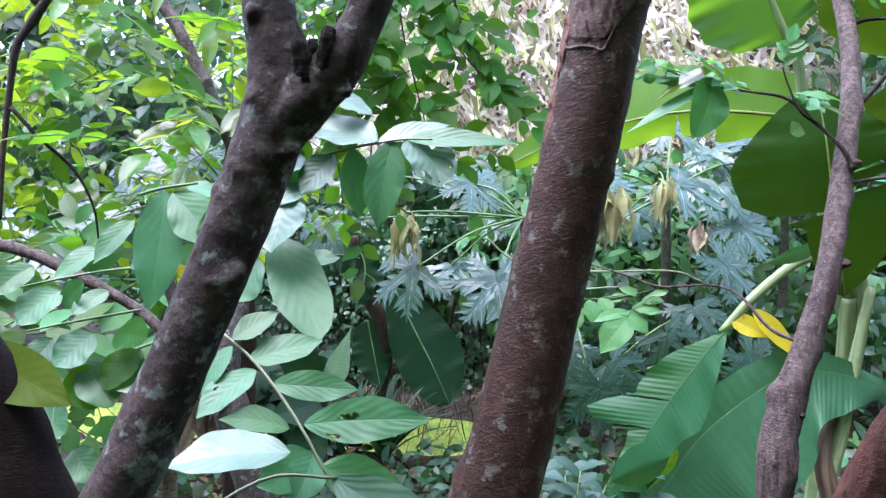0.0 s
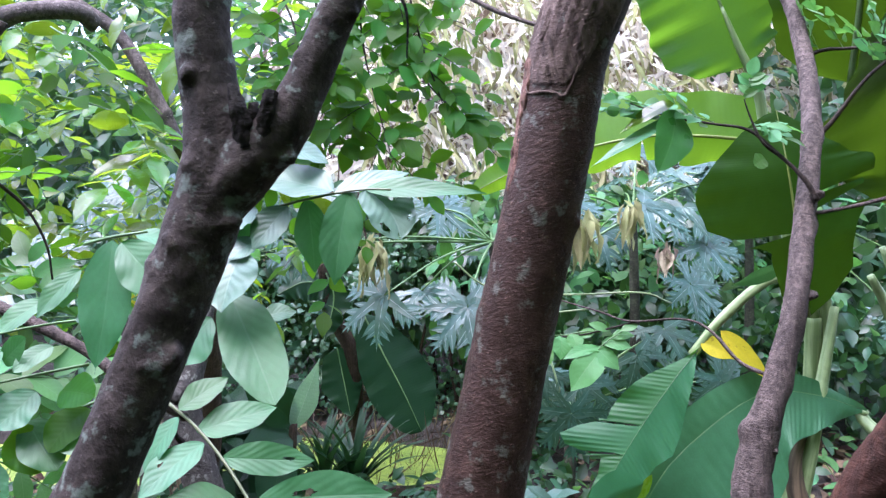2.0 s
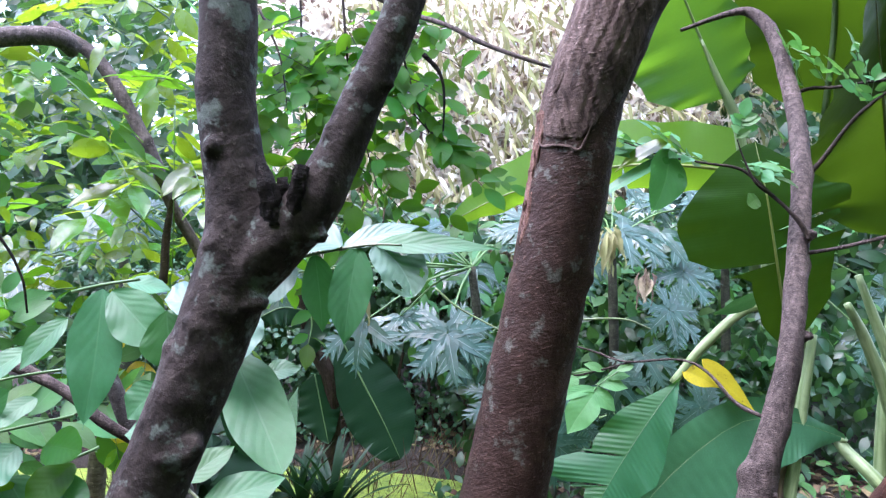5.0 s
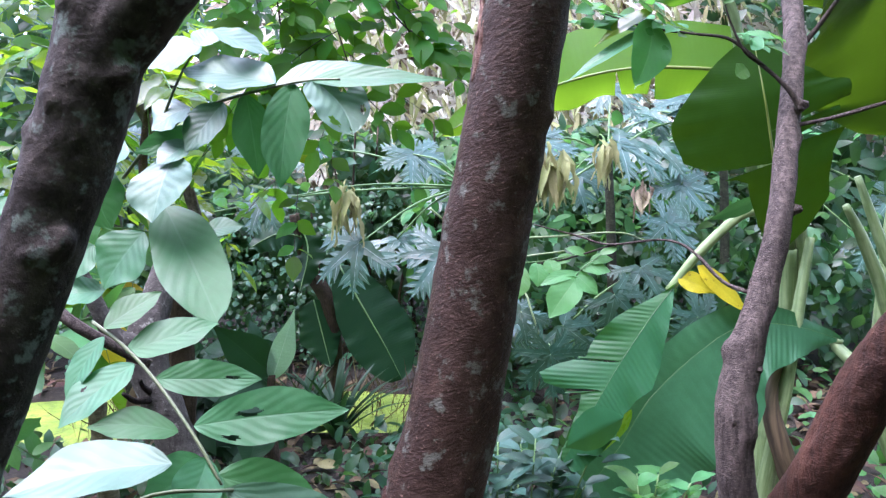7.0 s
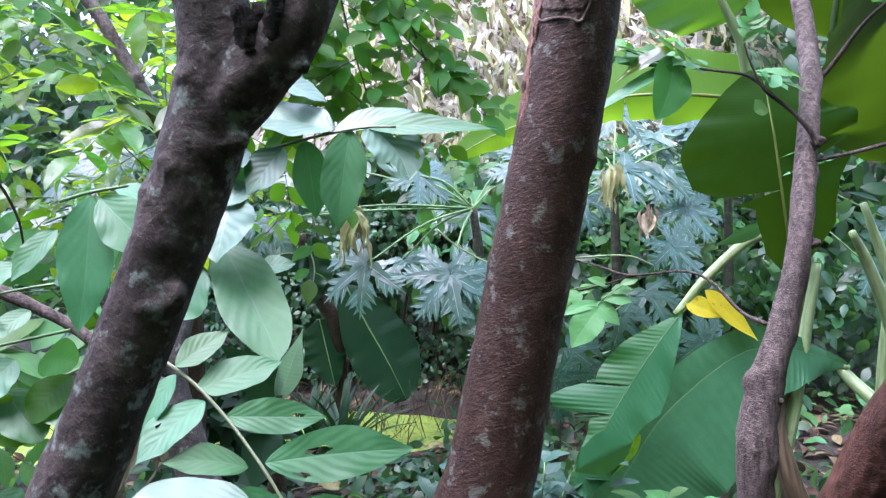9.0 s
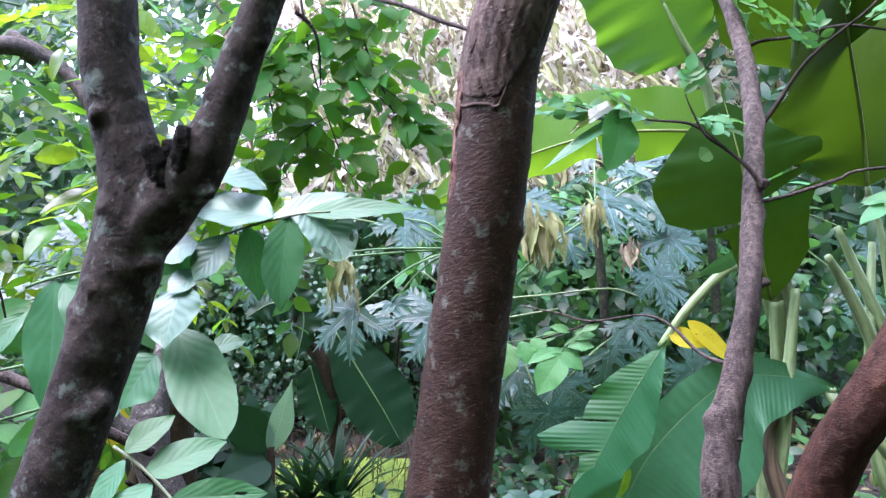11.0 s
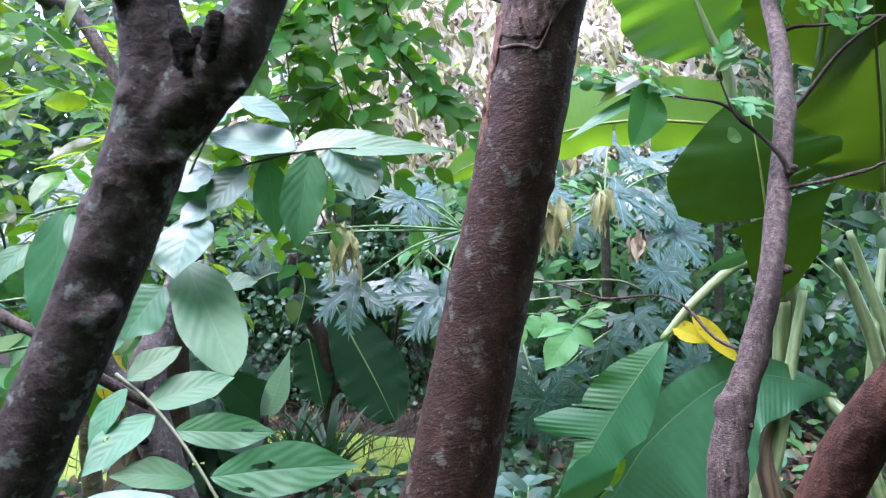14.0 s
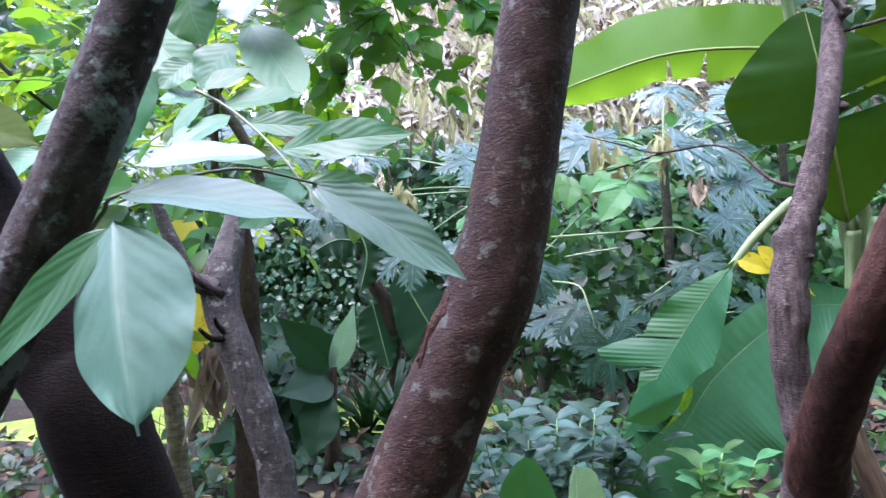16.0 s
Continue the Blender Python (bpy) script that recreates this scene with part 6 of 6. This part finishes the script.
# ---- low plants ----
for k, (base, n0) in enumerate((((0.441, 2.6, 0.364), 16), ((0.311, 2.7, 0.375), 10), ((0.652, 2.8, 0.416), 10), ((1.029, 2.6, 0.322), 7))):
    shrub = thing("low_shrub", (base[0], base[1], 0.0), "low shrub with thick bluish-green leaves", "shrub", "low shrubs")
    for i in range(n0):
        top = np.array((base[0] + rng.normal(0, 0.10), base[1] + rng.normal(0, 0.10), rng.uniform(0.28, 0.62 if k != 3 else 0.45)))
        foot = np.array((base[0] + rng.normal(0, 0.02), base[1], -0.03))
        mesh_part("stem", *tube([foot, (top + foot) / 2 + rng.normal(0, 0.02, 3), top], [0.006, 0.004, 0.003], 8, 5), STEM_GREEN, shrub)
        for q in range(6):
            a = q * 2.4 + rng.uniform(-0.4, 0.4)
            at = top - np.array((0, 0, 0.025 * q))
            way = np.array((math.cos(a), math.sin(a), rng.uniform(0.0, 0.7)))
            mesh_part("leaf", *blade(at, at + unit(way) * rng.uniform(0.08, 0.14), rng.uniform(0.045, 0.07), (-0.3 * math.cos(a), -0.3 * math.sin(a) - 0.25, 1), "ovate", 0.2, 0.08, 0.03, 8, 4, seed=q + 10 * i), LEAF_SHRUB if k != 3 else LEAF_TWIG, shrub)

for k, (base, n0, size) in enumerate((((-0.287, 4.4, 0.073), 22, 0.55), ((-0.483, 4.5, -0.046), 20, 0.5))):
    plant = thing("strap_leaved_plant", (base[0], base[1], 0.0), "dark plant with a rosette of long strap leaves", "plant", "strap-leaved plants")
    for i in range(n0):
        a, tilt = rng.uniform(0, 6.28), rng.uniform(0.25, 1.1)
        out = np.array((math.cos(a), math.sin(a), 0))
        tip = np.array((base[0], base[1], 0)) + size * (out * math.sin(tilt) + np.array((0, 0, math.cos(tilt))))
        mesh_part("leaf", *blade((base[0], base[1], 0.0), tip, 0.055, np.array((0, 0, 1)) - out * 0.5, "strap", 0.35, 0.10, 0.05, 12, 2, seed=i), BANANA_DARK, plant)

pole = thing("sapling", (-1.059, 3.0, 0.177), "thin yellowish ringed trunk standing by the pond", "tree")
mesh_part("trunk", *tube([(-1.047, 3.0, -0.062), (-1.081, 3.0, 0.225), (-1.103, 3.0, 0.51), (-1.116, 3.0, 0.746), (-1.082, 3.0, 0.98)], [0.045, 0.042, 0.038, 0.034, 0.028], 60, 10, 0.05, seed=111), BARK_POLE, pole)
leaf(pole, (-0.972, 2.9, 1.079), (-0.954, 2.85, 0.838), 0.17, (0.2, -0.9, 0.3), mat=LEAF_YELLOW, label="large yellowed leaf")
leaf(pole, (-1.023, 2.9, 0.945), (-0.991, 2.85, 0.772), 0.12, (0, -0.9, 0.3), mat=LEAF_DARK)
leaf(pole, (-0.879, 2.6, 1.384), (-0.885, 2.5, 1.212), 0.11, (0.2, -0.9, 0.3), mat=LEAF_YELLOW, label="large yellowed leaf")
leaf(pole, (-0.848, 2.6, 1.219), (-0.772, 2.5, 1.075), 0.11, (0.2, -0.9, 0.3), mat=LEAF_YELLOW, label="large yellowed leaf")
dead = thing("dead_banana_stem", (-0.784, 2.9, 0.207), "dead brown banana stem with a bleached hanging sheath", "banana plant")
mesh_part("pseudostem", *tube([(-0.771, 2.9, -0.024), (-0.775, 2.9, 0.436), (-0.755, 2.9, 0.89), (-0.758, 2.9, 1.251), (-0.783, 2.9, 1.441)], [0.060, 0.055, 0.045, 0.038, 0.030], 40, 10, 0.12, seed=112), BARK_BROWN, dead)
dry_bunch(dead, (-0.884, 2.85, 0.876), 0.40, STRAW_BROWN, 8, "bleached dead leaf hanging", 0.12)

log = thing("fallen_log", (0.2, 4.42, 0.03), "dark rotting log lying along the edge of the pond", "log")
mesh_part("log", *tube([(-0.75, 4.40, -0.03), (-0.1, 4.38, -0.01), (0.6, 4.36, 0.0), (1.3, 4.34, -0.02)], [0.05, 0.055, 0.05, 0.04], 30, 10, 0.12, seed=115), BARK_BROWN, log)

# ---- the vines, the dead fronds and the woods behind ----
def cloud(name, label, category, count, low, high, size, material, ratio=0.55, way=(0, -0.3, -0.5), up=(0, -0.8, 0.6), scatter=0.7, shape="ovate", rows=4, thin=None, fold=0.15):
    at = rng.uniform(low, high, (count, 3))
    if thin is not None:
        at = at[thin(at)]
    n = len(at)
    w = np.asarray(way) + rng.normal(0, scatter, (n, 3))
    u = np.asarray(up) + rng.normal(0, 0.35, (n, 3))
    return tagged(mesh_part(name, *swarm(at, w, u, rng.uniform(size[0], size[1], n), ratio, shape, fold, 0.06, rows, 2), material), label, category, kind="stuff")


def tufts(at):
    """Clumps with gaps, so that a mass of leaves has depth and an uneven top."""
    v = np.sin(at[:, 0] * 3.1 + 1.0) * np.cos(at[:, 2] * 3.7) + np.sin(at[:, 0] * 7.3 + at[:, 2] * 5.1) * 0.6
    return v > rng.uniform(-1.3, 0.4, len(at))


cloud("vine_undergrowth", "tangled small-leaved vines in deep shade", "undergrowth", 24000, (-3.0, 6.05, 0.0), (3.6, 7.4, 1.6), (0.03, 0.08), LEAF_VINE, 0.7, thin=tufts)
cloud("undergrowth", "green undergrowth between the papayas", "undergrowth", 2600, (0.6, 4.8, 0.0), (3.8, 6.2, 1.2), (0.08, 0.18), LEAF_FAR, 0.5, thin=tufts)
cloud("undergrowth", "fresh green leaves between the papaya stalks", "undergrowth", 1300, (0.2, 5.1, 0.7), (3.6, 6.3, 2.0), (0.10, 0.20), LEAF_TWIG, 0.5, up=(0, -0.5, 1), thin=tufts)
cloud("undergrowth", "small weeds on the bank of the pond", "undergrowth", 1200, (0.3, 3.2, 0.0), (2.2, 4.5, 0.35), (0.05, 0.12), LEAF_FAR, 0.5, up=(0, -0.4, 1), thin=tufts)
cloud("undergrowth", "weeds low on the earth beside the banana", "undergrowth", 560, (1.9, 2.6, 0.0), (4.2, 5.2, 0.32), (0.05, 0.15), LEAF_TWIG, 0.5, up=(0, -0.4, 1))
cloud("undergrowth", "weeds low on the earth by the pond", "undergrowth", 1100, (-3.2, 2.0, 0.0), (-1.0, 4.2, 0.32), (0.05, 0.12), LEAF_FAR, 0.5, up=(0, -0.4, 1))
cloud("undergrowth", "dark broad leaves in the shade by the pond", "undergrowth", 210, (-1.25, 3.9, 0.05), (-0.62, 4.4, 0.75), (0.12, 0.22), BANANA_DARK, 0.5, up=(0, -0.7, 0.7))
cloud("undergrowth", "dark weeds crowding the bank of the pond", "undergrowth", 800, (-1.4, 3.5, 0.0), (0.9, 4.4, 0.15), (0.05, 0.14), LEAF_FAR, 0.45, up=(0, -0.5, 1), thin=tufts)
cloud("dead_stalks", "thin dead stalks standing in the pond", "dry stalks", 420, (-2.0, 4.62, -0.08), (0.6, 5.6, 0.16), (0.10, 0.36), LITTER, 0.03, way=(0.1, 0, 1.0), up=(0, -1, 0), scatter=0.45, shape="strap", rows=3)
cloud("far_foliage", "pale foliage high up beyond the pond", "foliage", 800, (-4.0, 8.8, 1.8), (0.2, 9.8, 5.6), (0.2, 0.42), LEAF_FAR, 0.45, thin=tufts)
cloud("far_foliage", "green foliage rising beyond the pond", "foliage", 8000, (-6.0, 6.2, 0.8), (-2.2, 8.4, 4.4), (0.14, 0.30), LEAF_FAR, 0.4, thin=tufts)
cloud("far_foliage", "green foliage rising beyond the papayas", "foliage", 9000, (-2.3, 6.4, 0.6), (4.6, 7.4, 2.1), (0.12, 0.28), LEAF_FAR, 0.4, thin=tufts)
cloud("far_foliage", "green foliage beyond the banana plant", "foliage", 7000, (3.4, 4.8, 0.2), (7.5, 8.0, 4.6), (0.14, 0.30), LEAF_FAR, 0.4, thin=tufts)
cloud("far_woods", "distant woods in soft light", "woods", 16000, (-14, 10, 0.0), (14, 14, 3.6), (0.25, 0.55), LEAF_FAR, 0.45, thin=tufts)
fronds = cloud("dead_fronds", "pale dry fronds hanging in a thick tangle", "dry leaves", 12000, (-1.5, 7.5, 1.7), (5.2, 8.8, 5.4), (0.10, 0.32), STRAW, 0.21, way=(0.1, -0.2, -0.7), up=(0, -0.8, 0.5), scatter=0.9, shape="pointed", rows=5, fold=0.22)
cloud("dead_fronds", "half-dry yellow-green fronds among the dry ones", "dry leaves", 2300, (-0.6, 7.2, 1.7), (5.2, 8.2, 5.0), (0.15, 0.45), STRAW_LIME, 0.12, way=(0.2, -0.2, -1.0), up=(0, -1, 0.3), scatter=0.4, shape="strap", rows=5)
cloud("dead_fronds", "brown dead fronds deep in the tangle", "dry leaves", 4200, (-1.8, 8.6, 1.2), (6.5, 9.6, 5.4), (0.3, 0.7), STRAW_BROWN, 0.25, way=(0.1, -0.2, -0.6), up=(0, -1, 0.3), scatter=0.5, shape="strap", rows=4)
for k in range(16):
    x = rng.uniform(-0.9, 1.2)
    y = rng.uniform(6.2, 7.0)
    pole = thing("slender_stem", (x, y, 0.0), "slender upright stem among the vines", "stem", "slender stems")
    mesh_part("stem", *tube([(x, y, -0.05), (x + rng.normal(0, 0.06), y, 0.7), (x + rng.normal(0, 0.15), y, rng.uniform(1.3, 2.4))], [0.018, 0.014, 0.008], 10, 6, 0.05, seed=200 + k), BARK_BROWN, pole)

# ---- unseen crowns added overhead, placed to shade the stems below ----
for host, low, high, count in (("forked_tree", (-1.5, -1.6, 2.7), (0.2, 0.3, 3.7), 34), ("leaning_tree", (-0.6, -1.6, 2.7), (1.0, 0.3, 3.8), 34), ("twin_stem_tree", (0.2, -1.4, 2.7), (1.8, 0.7, 3.8), 34)):
    leafy("crown", crown(count, low, high, 0.11, 0.17, 0.40, 4), LEAF_DARK, STEM_GREEN, bpy.data.objects[host], 0.45, "ovate", 4, 2, 0.003)

# Another unseen crown, added above the pond to darken vines and ground.
leafy("crown", crown(46, (-3.0, 3.2, 4.2), (1.2, 5.6, 4.9), 0.16, 0.26, 0.5, 4), LEAF_DARK, STEM_GREEN, bpy.data.objects["hanging_tree"], 0.5, "ovate", 4, 2, 0.004)

# ---- unseen leaf banks behind and beside, added to block low sky light ----
cloud("hedge", "unseen bank of dark leaves added behind to block light", "hedge", 11000, (-6.0, -4.0, 0.0), (6.0, -1.6, 5.6), (0.25, 0.5), LEAF_DARK, 0.5)
cloud("hedge", "unseen bank of dark leaves added at the side to block light", "hedge", 3000, (-6.0, -3.0, 0.0), (-3.6, 3.0, 2.6), (0.25, 0.5), LEAF_DARK, 0.5)
cloud("hedge", "unseen bank of dark leaves added at the side to block light", "hedge", 6500, (3.6, -3.0, 0.0), (6.0, 3.0, 6.0), (0.25, 0.5), LEAF_DARK, 0.5)
